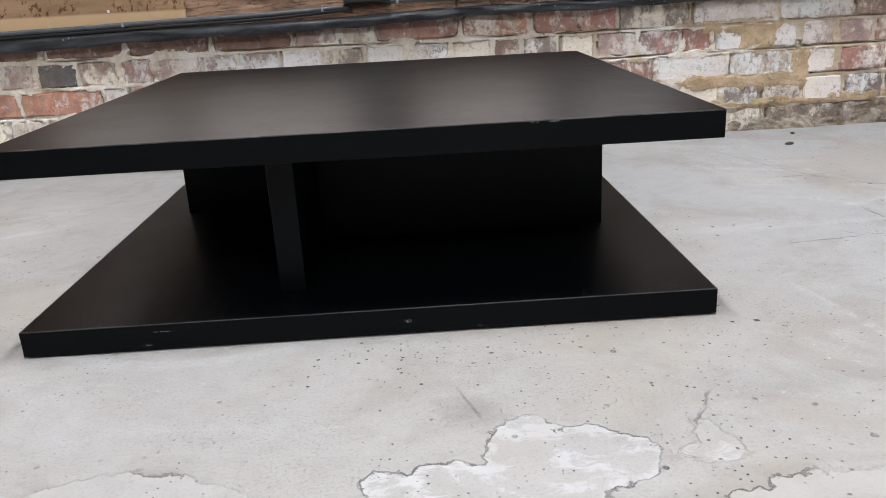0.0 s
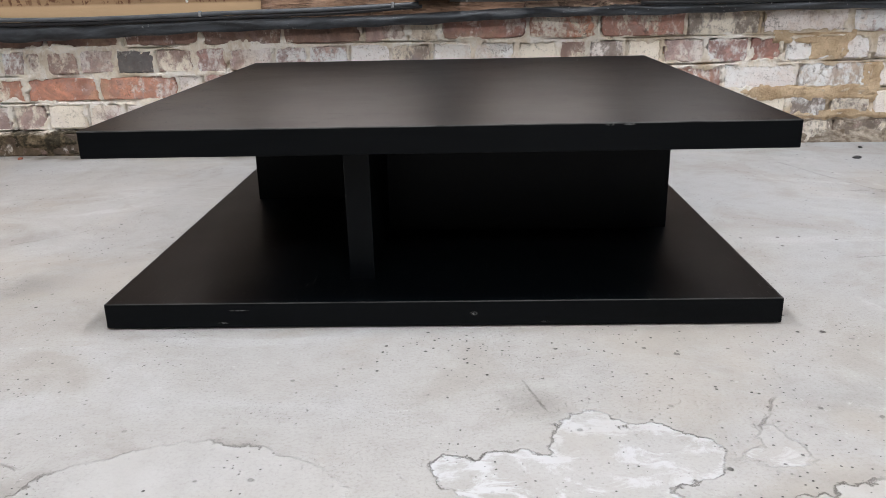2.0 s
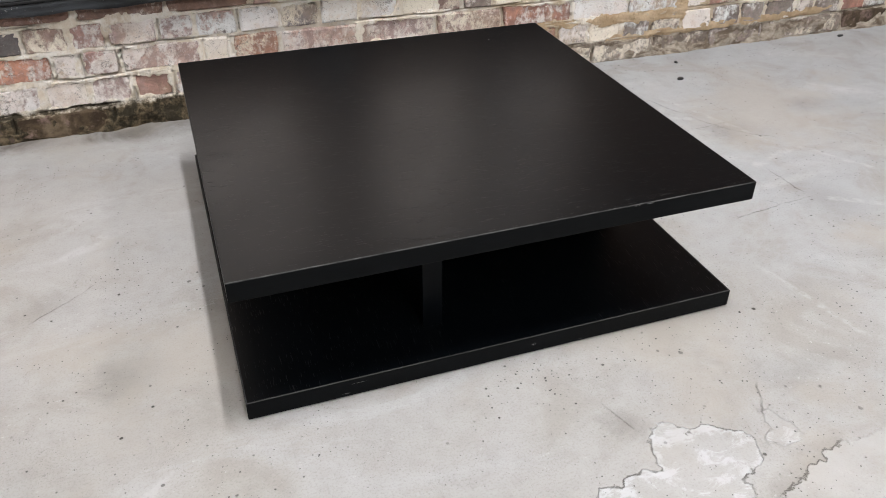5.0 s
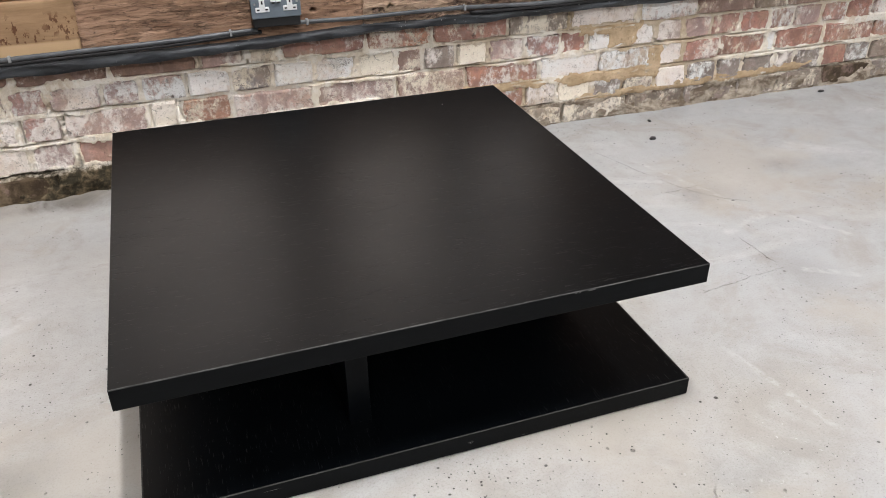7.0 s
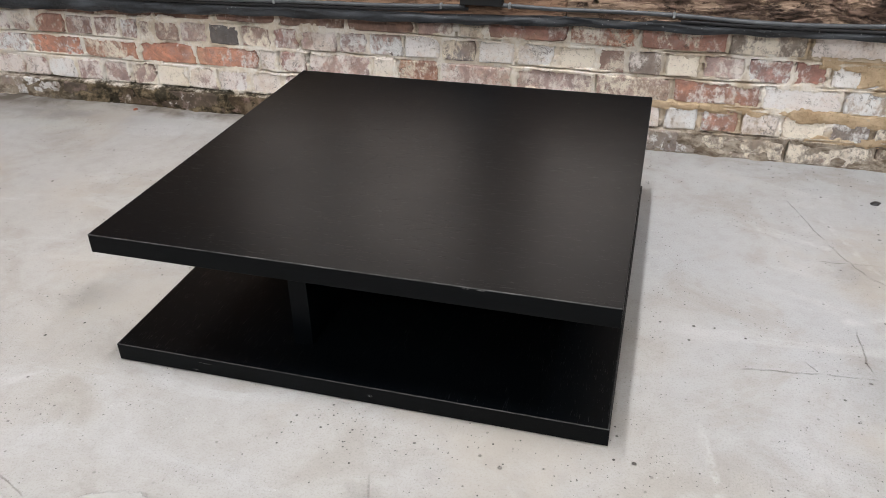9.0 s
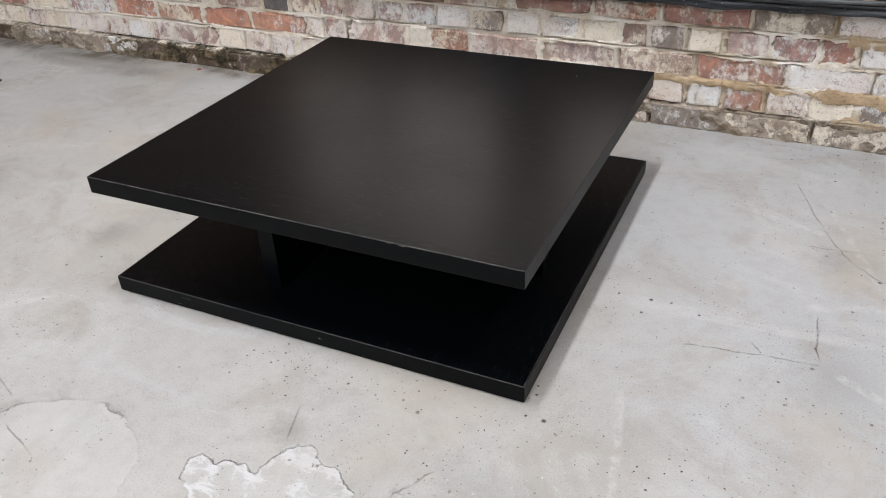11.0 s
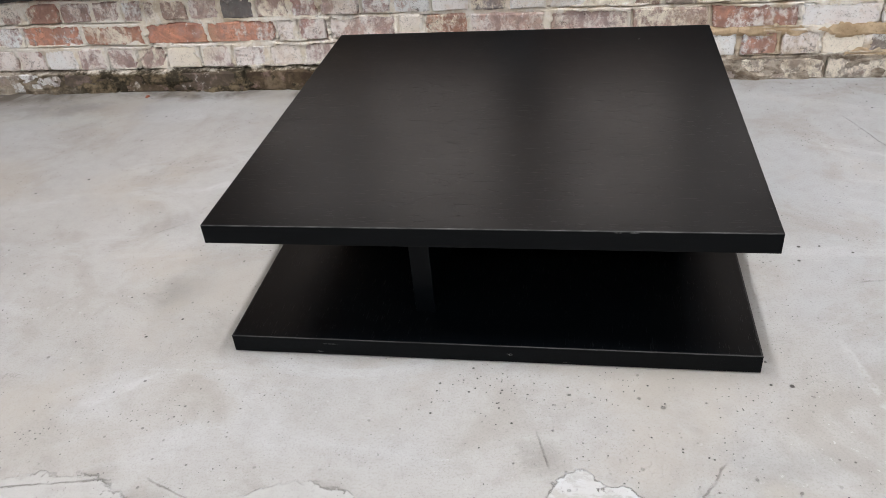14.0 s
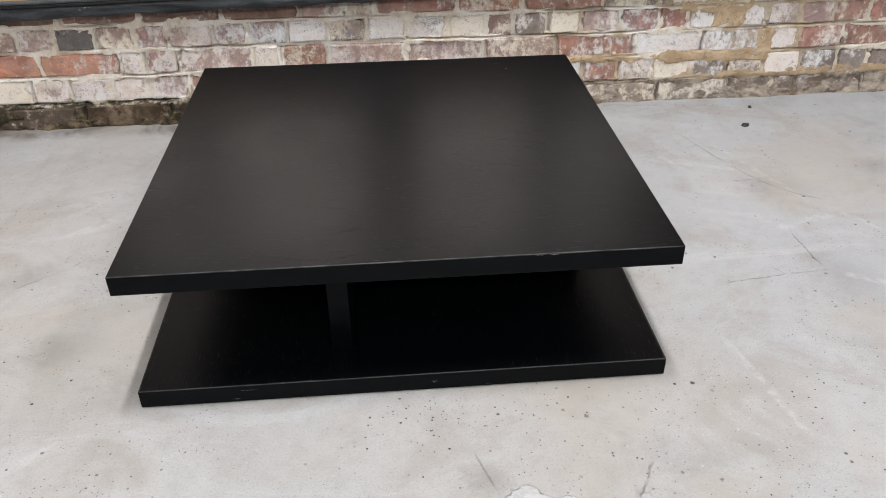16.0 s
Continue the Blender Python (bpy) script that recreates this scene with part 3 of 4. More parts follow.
M_GLASS = g.done((0.95, 0.97, 0.96), 0.03)


# ---- small mesh tools ----
def box(x0, y0, z0, x1, y1, z1, bevel=0.0, segments=2, bm=None):
    bm = bm or bmesh.new()
    r = bmesh.ops.create_cube(bm, size=1)
    for v in r["verts"]:
        v.co = Vector((x0 + (v.co.x + 0.5) * (x1 - x0), y0 + (v.co.y + 0.5) * (y1 - y0), z0 + (v.co.z + 0.5) * (z1 - z0)))
    if bevel:
        edges = list({e for v in r["verts"] for e in v.link_edges})
        bmesh.ops.bevel(bm, geom=edges, offset=bevel, segments=segments, profile=0.5, affect="EDGES")
    return bm


def mesh_of(name, bm, material, smooth=False):
    me = bpy.data.meshes.new(name)
    bm.to_mesh(me)
    bm.free()
    if smooth:
        me.polygons.foreach_set("use_smooth", [True] * len(me.polygons))
    if material:
        me.materials.append(material)
    return me


def part(name, bm, material, parent, label="", smooth=False):
    ob = new(name, mesh_of(name, bm, material, smooth))
    ob.parent = parent
    return tagged(ob, label)


def thing(name, x=0, y=0, z=0, **tags):
    """An Empty at a thing's base; its parts are built in its own space."""
    ob = new(name)
    ob.matrix_world = pose(x, y, z)
    ob.empty_display_size = 0.1
    return tagged(ob, **tags)


def setting(name, bm, material, label, category, smooth=False):
    return tagged(new(name, mesh_of(name, bm, material, smooth)), label, category, kind="structure")


def between(x, xs, ys):
    return float(np.interp(x, xs, ys))


def sweep(xs, centre, ring, jitter=0.0, seed=0):
    """A closed profile carried along x; ring(x) gives its (y, z) points round centre(x)."""
    bm, rows = bmesh.new(), []
    for i, x in enumerate(xs):
        cy, cz = centre(x)
        row = []
        for j, (dy, dz) in enumerate(ring(x)):
            n = noise.noise(Vector((x * 9 + seed, j * 0.7, seed))) * jitter
            row.append(bm.verts.new((x, cy + dy + n, cz + dz + n * 0.6)))
        rows.append(row)
    k = len(rows[0])
    for r0, r1 in zip(rows, rows[1:]):
        for j in range(k):
            bm.faces.new((r0[j], r1[j], r1[(j + 1) % k], r0[(j + 1) % k]))
    bm.faces.new(rows[0])
    bm.faces.new(reversed(rows[-1]))
    bmesh.ops.recalc_face_normals(bm, faces=bm.faces)
    return bm


# ---- floor, walls, ceiling ----
bm = box(ROOM_X0 - 0.3, ROOM_Y0 - 0.3, -0.2, ROOM_X1 + 0.3, 1.70, 0.0)
setting("floor", bm, M_FLOOR, "pale worn concrete floor with pinholes, cracks and a flaking white patch", "floor")

# bottom, top, first joint, then a clay and a pitch in millimetres for each brick
COURSES = (
    (0.000, 0.070, -2.409, "g236 g215 g283 d206 d210 d280 d275 d229 g226 g232 d222 g226 g224 g255 e247 e237 g232 g174 g218"),
    (0.079, 0.154, -2.842, "v166 v117 y121 y117 v127 l123 w114 v125 k109 w125 v113 v119 v111 w126 v119 p128 w126 v121 k116 p118 w112 v120 y115 v117 w119 k114 v121 w116 y112"
                           " R121 y114 w133 g122 g131 w128 g125 g109 g146 g91 g125"),
    (0.165, 0.237, -2.885, "w166 r200 r253 w228 k259 R232 R236 R228 R247 y74 k108 p234 w83 R153 p247 v254 m235 R262 w222 y218 w115 r150 r198 w43 r216"),
    (0.246, 0.316, -2.342, "m133 m131 w119 v113 m105 r135 m124 m108 m80 m53 m108 v114 n123 m120 k98 v142 v105 p124 l126 u122 w123 w133 l123 m87 g112 w110 v127 k129 r100 y168"
                           " w90 w114 v117 k117 r125 r108 v126"),
    (0.325, 0.392, -0.991, "b242 b245 b240 m134 y98 r262 R212 r252 g220 w256 p235 m238 g139 m149"),
)

JOINTS = []
for _z0, _z1, _x, _row in COURSES:
    _list = [_x]
    for _token in _row.split():
        _x += int(_token[1:]) / 1000
        _list.append(_x)
    JOINTS.append((_z0, _z1, _list))

# lower wall: a rough bed of mortar in which the bricks lie
def value_noise(x, z, seed, octaves=1):
    """Smooth lattice noise in -1..1 over arrays."""
    total, amp, norm = 0.0, 1.0, 0.0
    for k in range(octaves):
        ix, iz = np.floor(x), np.floor(z)
        fx, fz = x - ix, z - iz
        fx, fz = fx * fx * (3 - 2 * fx), fz * fz * (3 - 2 * fz)

        def corner(i, j):
            h = np.sin((ix + i) * 127.1 + (iz + j) * 311.7 + (seed + k) * 74.7) * 43758.5453
            return (h - np.floor(h)) * 2 - 1

        low = corner(0, 0) * (1 - fx) + corner(1, 0) * fx
        high = corner(0, 1) * (1 - fx) + corner(1, 1) * fx
        total, norm = total + amp * (low * (1 - fz) + high * fz), norm + amp
        x, z, amp = x * 2.03, z * 2.03, amp * 0.55
    return total / norm


BED_TOP = 0.415
_xs = np.concatenate((np.arange(ROOM_X0, -2.9, 0.03), np.arange(-2.9, 2.5, 0.0034), np.arange(2.5, ROOM_X1 + 0.02, 0.02)))
_zs = np.linspace(-0.01, BED_TOP, 204)
_nx, _nz = len(_xs), len(_zs)
X, Z = np.meshgrid(_xs, _zs)
Zc = Z - 0.004 * np.maximum(0.0, X - 0.8)
# how deep each point lies inside a brick, below zero in the joints
depth = np.full(X.shape, -0.004)
under = np.zeros(X.shape)
for _k, (_z0, _z1, _list) in enumerate(JOINTS):
    _j = np.array(_list)
    _i = np.clip(np.searchsorted(_j, _xs), 1, len(_j) - 1)
    dx = np.minimum(np.abs(_xs - _j[_i - 1]), np.abs(_j[_i] - _xs)) - 0.006
    inside = np.minimum(dx[None, :], np.minimum(Zc - _z0, _z1 - Zc))
    depth = np.where((Zc > _z0) & (Zc < _z1), inside, depth)
    # open line under the bricks of this course, and cracks beside some of them
    if _k:
        gap = _z0 - 0.0022 + 0.0022 * value_noise(X * 9, Z * 0 + _k * 3.0, 1.0) - Zc
        under += np.clip(1 - np.abs(gap) / 0.0030, 0, 1) * np.clip(4 * value_noise(X * 6.5, Z * 0 + _k * 5.0, 4.0, 2) + (0.9 if _k == 1 else 0.1) + np.clip((X - 0.2) * 1.5, 0, 0.6), 0, 1)
    crack = np.clip(1 - np.abs(_xs - _j[_i - 1] - 0.004)[None, :] / 0.0045, 0, 1) * ((Zc > _z0) & (Zc < _z1))
    under += crack * (value_noise(np.broadcast_to(_j[_i - 1] * 31, X.shape), Z * 14, _k + 9.0) > 0.25)
rough = value_noise(X * 34, Z * 38, 3.0, 4)
lap = 0.0085 + 0.0150 * value_noise(X * 17, Z * 24, 6.0, 3) + 0.0060 * value_noise(X * 80, Z * 90, 7.0, 2)
fill = np.clip((lap - depth) / 0.0050, 0, 1)
fill = fill * fill * (3 - 2 * fill)
washed = np.clip(value_noise(X * 6, Z * 11, 8.0, 2) * 2.6 - 0.1, 0, 1)
joint = -0.0030 + 0.0110 * washed + 0.0034 * rough
Y = WALL_Y + 0.0150 * (1 - fill) + joint * fill + 0.0230 * np.clip(under, 0, 1) * (1 + 0.3 * rough)
# the bottom course lies under a lumpy crust, which stands out in a ledge on one half of the wall
ledge = np.clip((-0.45 - X) * 4, 0, 1)
lump_n = value_noise(X * 13, Z * 22, 11.0, 4)
crust = WALL_Y + 0.0015 - 0.004 * np.clip(0.07 - Z, 0, 1) * 10 - 0.021 * ledge + (0.012 + 0.005 * ledge) * lump_n + 0.004 * rough
foot = np.clip((0.0745 + 0.0050 * value_noise(X * 14, Z * 0, 12.0, 3) - Zc) / 0.004, 0, 1)
Y = Y * (1 - foot) + (crust + 0.028 * np.clip(under, 0, 1)) * foot
_verts = np.stack((X, Y, Z), -1).reshape(-1, 3).tolist()
_faces = [(a, a + 1, a + _nx + 1, a + _nx) for j in range(_nz - 1) for a in range(j * _nx, j * _nx + _nx - 1)]
_me = bpy.data.meshes.new("wall_north")
_me.from_pydata(_verts, [], _faces)
_me.polygons.foreach_set("use_smooth", [True] * len(_me.polygons))
_me.materials.append(M_MORTAR)
wall = tagged(new("wall_north", _me), "old brick wall with traces of limewash and ochre mortar repairs", "wall", kind="structure")
setting("wall_north_core", box(ROOM_X0, WALL_Y + 0.03, -0.01, ROOM_X1, 1.68, 0.634), M_WALL, "solid core behind the brick face", "wall")

# upper wall with its window openings, never seen but by its light
bm = box(ROOM_X0, WALL_Y, HEAD_Z, ROOM_X1, 1.68, ROOM_Z)
setting("wall_north_head", bm, M_WALL, "plain plastered wall above the windows", "wall")
_edges = [ROOM_X0, PANES[0][0], PANES[1][1], PANES[2][0], PANES[3][1], ROOM_X1]
for _a, _b in zip(_edges[::2], _edges[1::2]):
    setting("wall_north_pier", box(_a, WALL_Y, SILL_Z, _b, 1.68, HEAD_Z), M_BOARD, "dark timber pier beside the windows", "wall")
setting("window_sill", box(ROOM_X0, WALL_Y - 0.02, 0.634, ROOM_X1, 1.68, SILL_Z, 0.004), M_FRAME, "dark painted timber sill along the wall", "sill")
for _k, ((_a, _), (_m0, _m1), _b) in enumerate((((PANES[0][0], 0), (PANES[0][1], PANES[1][0]), PANES[1][1]), ((PANES[2][0], 0), (PANES[2][1], PANES[3][0]), PANES[3][1]))):
    win = tagged(new(f"window_{_k + 1}"), "dark-framed two-light window full of daylight", "window", kind="structure")
    part("mullion", box(_m0, 1.58, SILL_Z, _m1, 1.67, HEAD_Z, 0.004), M_FRAME, win)
    for _p0, _p1 in ((_a, _m0), (_m1, _b)):
        pane = part("pane", box(_p0, 1.640, SILL_Z, _p1, 1.646, HEAD_Z), M_GLASS, win)
        pane.visible_shadow = False

setting("wall_south", box(ROOM_X0 - 0.3, ROOM_Y0 - 0.3, 0, ROOM_X1 + 0.3, ROOM_Y0, ROOM_Z), M_WALL, "plain painted wall closing the room", "wall")
setting("wall_west", box(ROOM_X0 - 0.3, ROOM_Y0, 0, ROOM_X0, 1.68, ROOM_Z), M_WALL, "plain painted wall closing the room", "wall")
setting("wall_east", box(ROOM_X1, ROOM_Y0, 0, ROOM_X1 + 0.3, 1.68, ROOM_Z), M_WALL, "plain painted wall closing the room", "wall")
bm = bmesh.new()
# the ceiling is laid in strips between the openings
_cuts = sorted({ROOM_Y0 - 0.3, 1.68, *(s[2] for s in SKYLIGHTS_AND_FILL), *(s[3] for s in SKYLIGHTS_AND_FILL)})
for _y0, _y1 in zip(_cuts, _cuts[1:]):
    _x = ROOM_X0 - 0.3
    for s in sorted(SKYLIGHTS_AND_FILL):
        if s[2] < _y1 and s[3] > _y0:
            box(_x, _y0, ROOM_Z, s[0], _y1, ROOM_Z + 0.2, bm=bm)
            _x = s[1]
    box(_x, _y0, ROOM_Z, ROOM_X1 + 0.3, _y1, ROOM_Z + 0.2, bm=bm)
setting("ceiling", bm, M_CEIL, "plain grey ceiling with narrow rooflights and added openings for fill light", "ceiling")


# ---- timber above the bricks ----
def rough_board(name, x0, x1, z0, z1, y, depth, relief, material, label, seed, holes=(), gnarl=0.0):
    """A board lying flat on the wall; its face is worn in hollows along the grain."""
    step = 0.0042 if gnarl else 0.0055
    nx, nz = max(8, int((x1 - x0) / step)), max(6, int((z1 - z0) / (step * 0.7)))
    bm, rows = bmesh.new(), []
    for j in range(nz + 1):
        row = []
        for i in range(nx + 1):
            x, z = x0 + (x1 - x0) * i / nx, z0 + (z1 - z0) * j / nz
            n = noise.fractal(Vector((x * 3.0 + seed, z * 22, seed)), 0.9, 2.2, 4) + 0.5 * noise.noise(Vector((x * 14, z * 40, seed)))
            if gnarl:
                # bent open shakes, deep beyond the stretch that has shed its crust
                wild = gnarl * (0.15 + 0.85 * min(1.0, max(0.0, (x - 0.42) * 5)))
                wx, wz = x + 0.05 * noise.noise(Vector((x * 7, z * 9, 3.0))), z + 0.030 * noise.noise(Vector((x * 5, z * 6, 7.0)))
                for k in range(2):
                    r = abs(noise.fractal(Vector((wx * (4.0 + 3 * k) + seed, wz * (26 + 16 * k), 5.0 + k)), 0.8, 2.1, 3))
                    n += wild * (1.0, 0.5)[k] * max(0.0, 1 - r / 0.055) / relief
                n += 0.5 * wild / relief * noise.noise(Vector((x * 30, z * 55, seed)))
            for hx, hz, hr in holes:
                d = math.hypot(x - hx, (z - hz) * 1.2)
                n += (0.040 / relief) * max(0.0, min(1.0, 2.5 * (1.3 - d / hr)))
            rim = 0.003 if i in (0, nx) or j in (0, nz) else 0.0
            row.append(bm.verts.new((x + (0.01 * (z - z0) / (z1 - z0) if i == nx else 0), y + n * relief + rim, z)))
        rows.append(row)
    for r0, r1 in zip(rows, rows[1:]):
        for i in range(nx):
            bm.faces.new((r0[i], r0[i + 1], r1[i + 1], r1[i]))
    rim = [e for e in bm.edges if e.is_boundary]
    out = bmesh.ops.extrude_edge_only(bm, edges=rim)
    for v in out["geom"]:
        if isinstance(v, bmesh.types.BMVert):
            v.co.y = y + depth
    bmesh.ops.recalc_face_normals(bm, faces=bm.faces)
    ob = new(name, mesh_of(name, bm, material, True))
    return tagged(ob, label, "board")


rough_board("wall_board", -0.553, 0.217, 0.385, 0.632, 1.328, 0.045, 0.0030, M_BOARD, "brown sawn board fixed to the wall above the bricks", 2.0,
            ((0.165, 0.494, 0.010), (0.073, 0.469, 0.006)))
_pale = rough_board("wall_board", -1.341, -0.557, 0.385, 0.556, 1.326, 0.045, 0.0006, M_PLY, "pale softwood board spotted with dark brown stains", 5.0)
rough_board("wall_board", -1.341, -0.557, 0.558, 0.632, 1.332, 0.045, 0.0010, M_PLY, "pale softwood board above the spotted one", 6.0)
rough_board("wall_board", ROOM_X0, -1.345, 0.365, 0.632, 1.330, 0.045, 0.0035, M_OLDBOARD, "old rough brown board fixed to the wall", 9.0)
rough_board("oak_beam", 0.221, ROOM_X1, 0.400, 0.632, 1.326, 0.05, 0.0100, M_BEAM, "gnarled dark oak beam with deep cracks and old holes", 12.0,
            ((0.251, 0.456, 0.003), (0.274, 0.452, 0.005), (0.302, 0.460, 0.006), (0.329, 0.475, 0.004), (0.426, 0.473, 0.004), (0.538, 0.470, 0.006),
             (0.643, 0.540, 0.010), (0.975, 0.514, 0.010), (1.246, 0.466, 0.009), (1.551, 0.508, 0.011), (1.636, 0.525, 0.012)), 0.013)

bm = bmesh.new()
bmesh.ops.create_cone(bm, cap_ends=True, segments=14, radius1=0.0042, radius2=0.0030, depth=0.003, matrix=pose(-0.769, 1.3242, 0.453, 90))
part("screw", bm, M_WHITE, _pale, "white screw head")

RAIL_X = (-4.2, -2.25, -1.5, -1.08, -0.57, -0.03, 0.52, 1.2, 1.85, 3.8)
RAIL_Z = (0.356, 0.359, 0.366, 0.376, 0.383, 0.392, 0.404, 0.403, 0.399, 0.399)
RAIL_H = (0.033, 0.032, 0.027, 0.022, 0.018, 0.0155, 0.0150, 0.0115, 0.0135, 0.0135)


def rail_ring(x):
    h = between(x, RAIL_X, RAIL_H)
    return [(0.016 * math.cos(a) * (1.0 if math.cos(a) < 0 else 1.6), h * math.sin(a)) for a in np.linspace(0, 2 * math.pi, 12, endpoint=False)]


bm = sweep(np.linspace(ROOM_X0, ROOM_X1, 330), lambda x: (1.330, between(x, RAIL_X, RAIL_Z) + 0.003 * math.sin(x * 7.1)), rail_ring, 0.012, 4.0)
setting("trim_rail", bm, M_RAIL, "wavy blue-black painted timber rail capping the bricks", "rail", True)


def cable_run(xs, zs, y, r, material, label, clips):
    run = thing("cable", label=label, category="cable")
    pts = np.linspace(xs[0], xs[-1], max(30, int((xs[-1] - xs[0]) / 0.03)))
    # rounded path through the heights
    k = np.interp(pts, xs, zs)
    w = 5
    k = np.convolve(np.pad(k, w, mode="edge"), np.ones(2 * w + 1) / (2 * w + 1), "valid")
    ring = [(r * 0.8 * math.cos(a), r * math.sin(a)) for a in np.linspace(0, 2 * math.pi, 8, endpoint=False)]
    part("sheath", sweep(pts, lambda x: (y, between(x, pts, k)), lambda x: ring, 0.001, 2.0), material, run, smooth=True)
    for cx in clips:
        cz = between(cx, pts, k)
        bm = box(cx - 0.0035, y - r - 0.003, cz - r - 0.001, cx + 0.0035, y + r, cz + r + 0.0025, 0.0015)
        part("clip", bm, M_CLIP, run, "grey plastic cable clip")


cable_run((-3.6, -2.3, -2.0, -1.75, -1.35, -1.08, -0.56, -0.30, -0.12, -0.09), (0.40, 0.396, 0.415, 0.418, 0.412, 0.407, 0.420, 0.422, 0.430, 0.436), 1.314, 0.0065,
          M_CABLE, "grey cable clipped along the wall to the socket", (-1.96, -1.33, -0.73, -0.165))
cable_run((-3.6, -2.3, -1.35, -1.08, -0.56, -0.20, -0.08), (0.388, 0.388, 0.398, 0.397, 0.407, 0.413, 0.430), 1.316, 0.0055, M_CABLE_BLACK, "black cable along the wall behind the rail", ())
cable_run((0.00, 0.03, 0.08, 0.30, 0.53, 0.70, 0.81, 0.95, 1.18, 1.84, 3.6), (0.446, 0.440, 0.437, 0.439, 0.443, 0.431, 0.427, 0.432, 0.444, 0.438, 0.436), 1.312, 0.0065,
          M_CABLE, "grey cable clipped along the wall from the socket", (0.05, 0.53, 1.18, 1.62))
cable_run((0.55, 0.8, 1.3, 1.85, 3.6), (0.422, 0.420, 0.424, 0.425, 0.425), 1.314, 0.0055, M_CABLE_BLACK, "black cable along the wall behind the rail", ())


# ---- socket outlet ----
def socket_outlet(cx, y, z0):
    s = thing("socket_outlet", cx, y, z0, label="grey metal-clad double socket with white inserts, fixed to the boards", category="socket")
    w, h = 0.137, 0.082
    # box drawn 26 mm past the plate; that dark band also stands for shade
    part("back_box", box(-w / 2 + 0.003, -0.034, -0.026, w / 2 - 0.003, 0.0, h - 0.002, 0.003), M_BOX, s, "dark steel back box")
    part("face_plate", box(-w / 2, -0.042, 0.0, w / 2, -0.034, h, 0.003, 3), M_PLATE, s)
    f = -0.042
    for sx in (-1, 1):
        cxs = sx * 0.038
        bm = box(cxs - 0.019, f - 0.002, 0.018, cxs + 0.019, f + 0.002, 0.032, 0.001)
        box(cxs - 0.0075, f - 0.0021, 0.031, cxs + 0.0075, f + 0.002, 0.052, 0.001, bm=bm)
        insert = part("insert", bm, M_WHITE, s, "white three-pin insert")
        bm = box(cxs - 0.0022, f - 0.0035, 0.040, cxs + 0.0022, f - 0.0015, 0.049)
        box(cxs - 0.0150, f - 0.0035, 0.0235, cxs - 0.0080, f - 0.0015, 0.0270, bm=bm)
        box(cxs + 0.0080, f - 0.0035, 0.0235, cxs + 0.0150, f - 0.0015, 0.0270, bm=bm)
        part("pin_holes", bm, M_SLOT, insert, "dark pin slots")
        sw = part("switch", box(sx * 0.0072 - 0.0068, f - 0.006, 0.044, sx * 0.0072 + 0.0068, f, 0.068, 0.0015), M_WHITE, s, "white rocker switch")
        part("switch_foot", box(sx * 0.0072 - 0.004, f - 0.005, 0.040, sx * 0.0072 + 0.004, f, 0.0437, 0.001), M_BOX, sw, "grey rocker foot")
        bm = bmesh.new()
        bmesh.ops.create_cone(bm, cap_ends=True, segments=12, radius1=0.0032, radius2=0.0026, depth=0.002, matrix=pose(sx * 0.058, f - 0.0008, 0.041, 90))
        part("screw", bm, M_SCREW, s, "steel screw")


socket_outlet(-0.036, 1.326, 0.467)


# ---- the coffee table ----
def coffee_table():
    t = thing("coffee_table", 0, 0.5, 0, label="low square black-stained oak coffee table standing on the concrete floor", category="coffee table")
    part("tabletop", box(-0.5, -0.5, 0.2625, 0.5, 0.5, 0.3015, 0.0012), M_TOP, t, "black veneered square top with fine open grain")
    part("base_plate", box(-0.502, -0.501, 0.003, 0.503, 0.501, 0.0415, 0.0012), M_BASE, t, "black veneered base with rubbed edges")
    for gx in (-0.47, 0.47):
        for gy in (-0.47, 0.47):
            bm = bmesh.new()
            bmesh.ops.create_cone(bm, cap_ends=True, segments=16, radius1=0.012, radius2=0.012, depth=0.0034, matrix=pose(gx, gy, 0.0017))
            part("glide", bm, M_SLOT, t, "thin black glide")
    # four upright panels set like a pinwheel
    for k in range(4):
        a = radians(90 * k)
        bm = box(-0.1445, -0.405 if k % 2 == 0 else -0.416, 0.0412, -0.1045, 0.1045, 0.2628, 0.001)
        bmesh.ops.rotate(bm, verts=bm.verts, cent=(0, 0, 0), matrix=Matrix.Rotation(a, 3, "Z"))
        part("upright_panel", bm, M_BASE, t)


coffee_table()


# ---- loose things ----
def lump(name, x, y, rx, ry, h, material, label, category, seed):
    bm = bmesh.new()
    bmesh.ops.create_icosphere(bm, subdivisions=2, radius=1)
    for v in bm.verts:
        n = 1 + 0.35 * noise.noise(v.co * 1.7 + Vector((seed, 0, 0)))
        v.co = Vector((v.co.x * rx * n, v.co.y * ry * n, max(-0.15, v.co.z) * h * n + 0.15 * h))
    ob = new(name, mesh_of(name, bm, material, True))
    ob.matrix_world = pose(x, y, 0, 0, 0, seed * 40)
    return tagged(ob, label, category)


for _x, _y, _rx, _ry, _s in ((1.133, 1.123, 0.017, 0.010, 1.0), (1.205, 1.262, 0.010, 0.006, 2.0), (-2.032, 0.924, 0.014, 0.009, 3.0), (-2.35, 0.95, 0.010, 0.007, 4.0), (1.98, 1.30, 0.016, 0.010, 5.0)):
    lump("tar_lump", _x, _y, _rx, _ry, 0.005, M_TAR, "small flat lump of black tar on the concrete", "tar lump", _s)["group"] = "tar lumps on the floor"
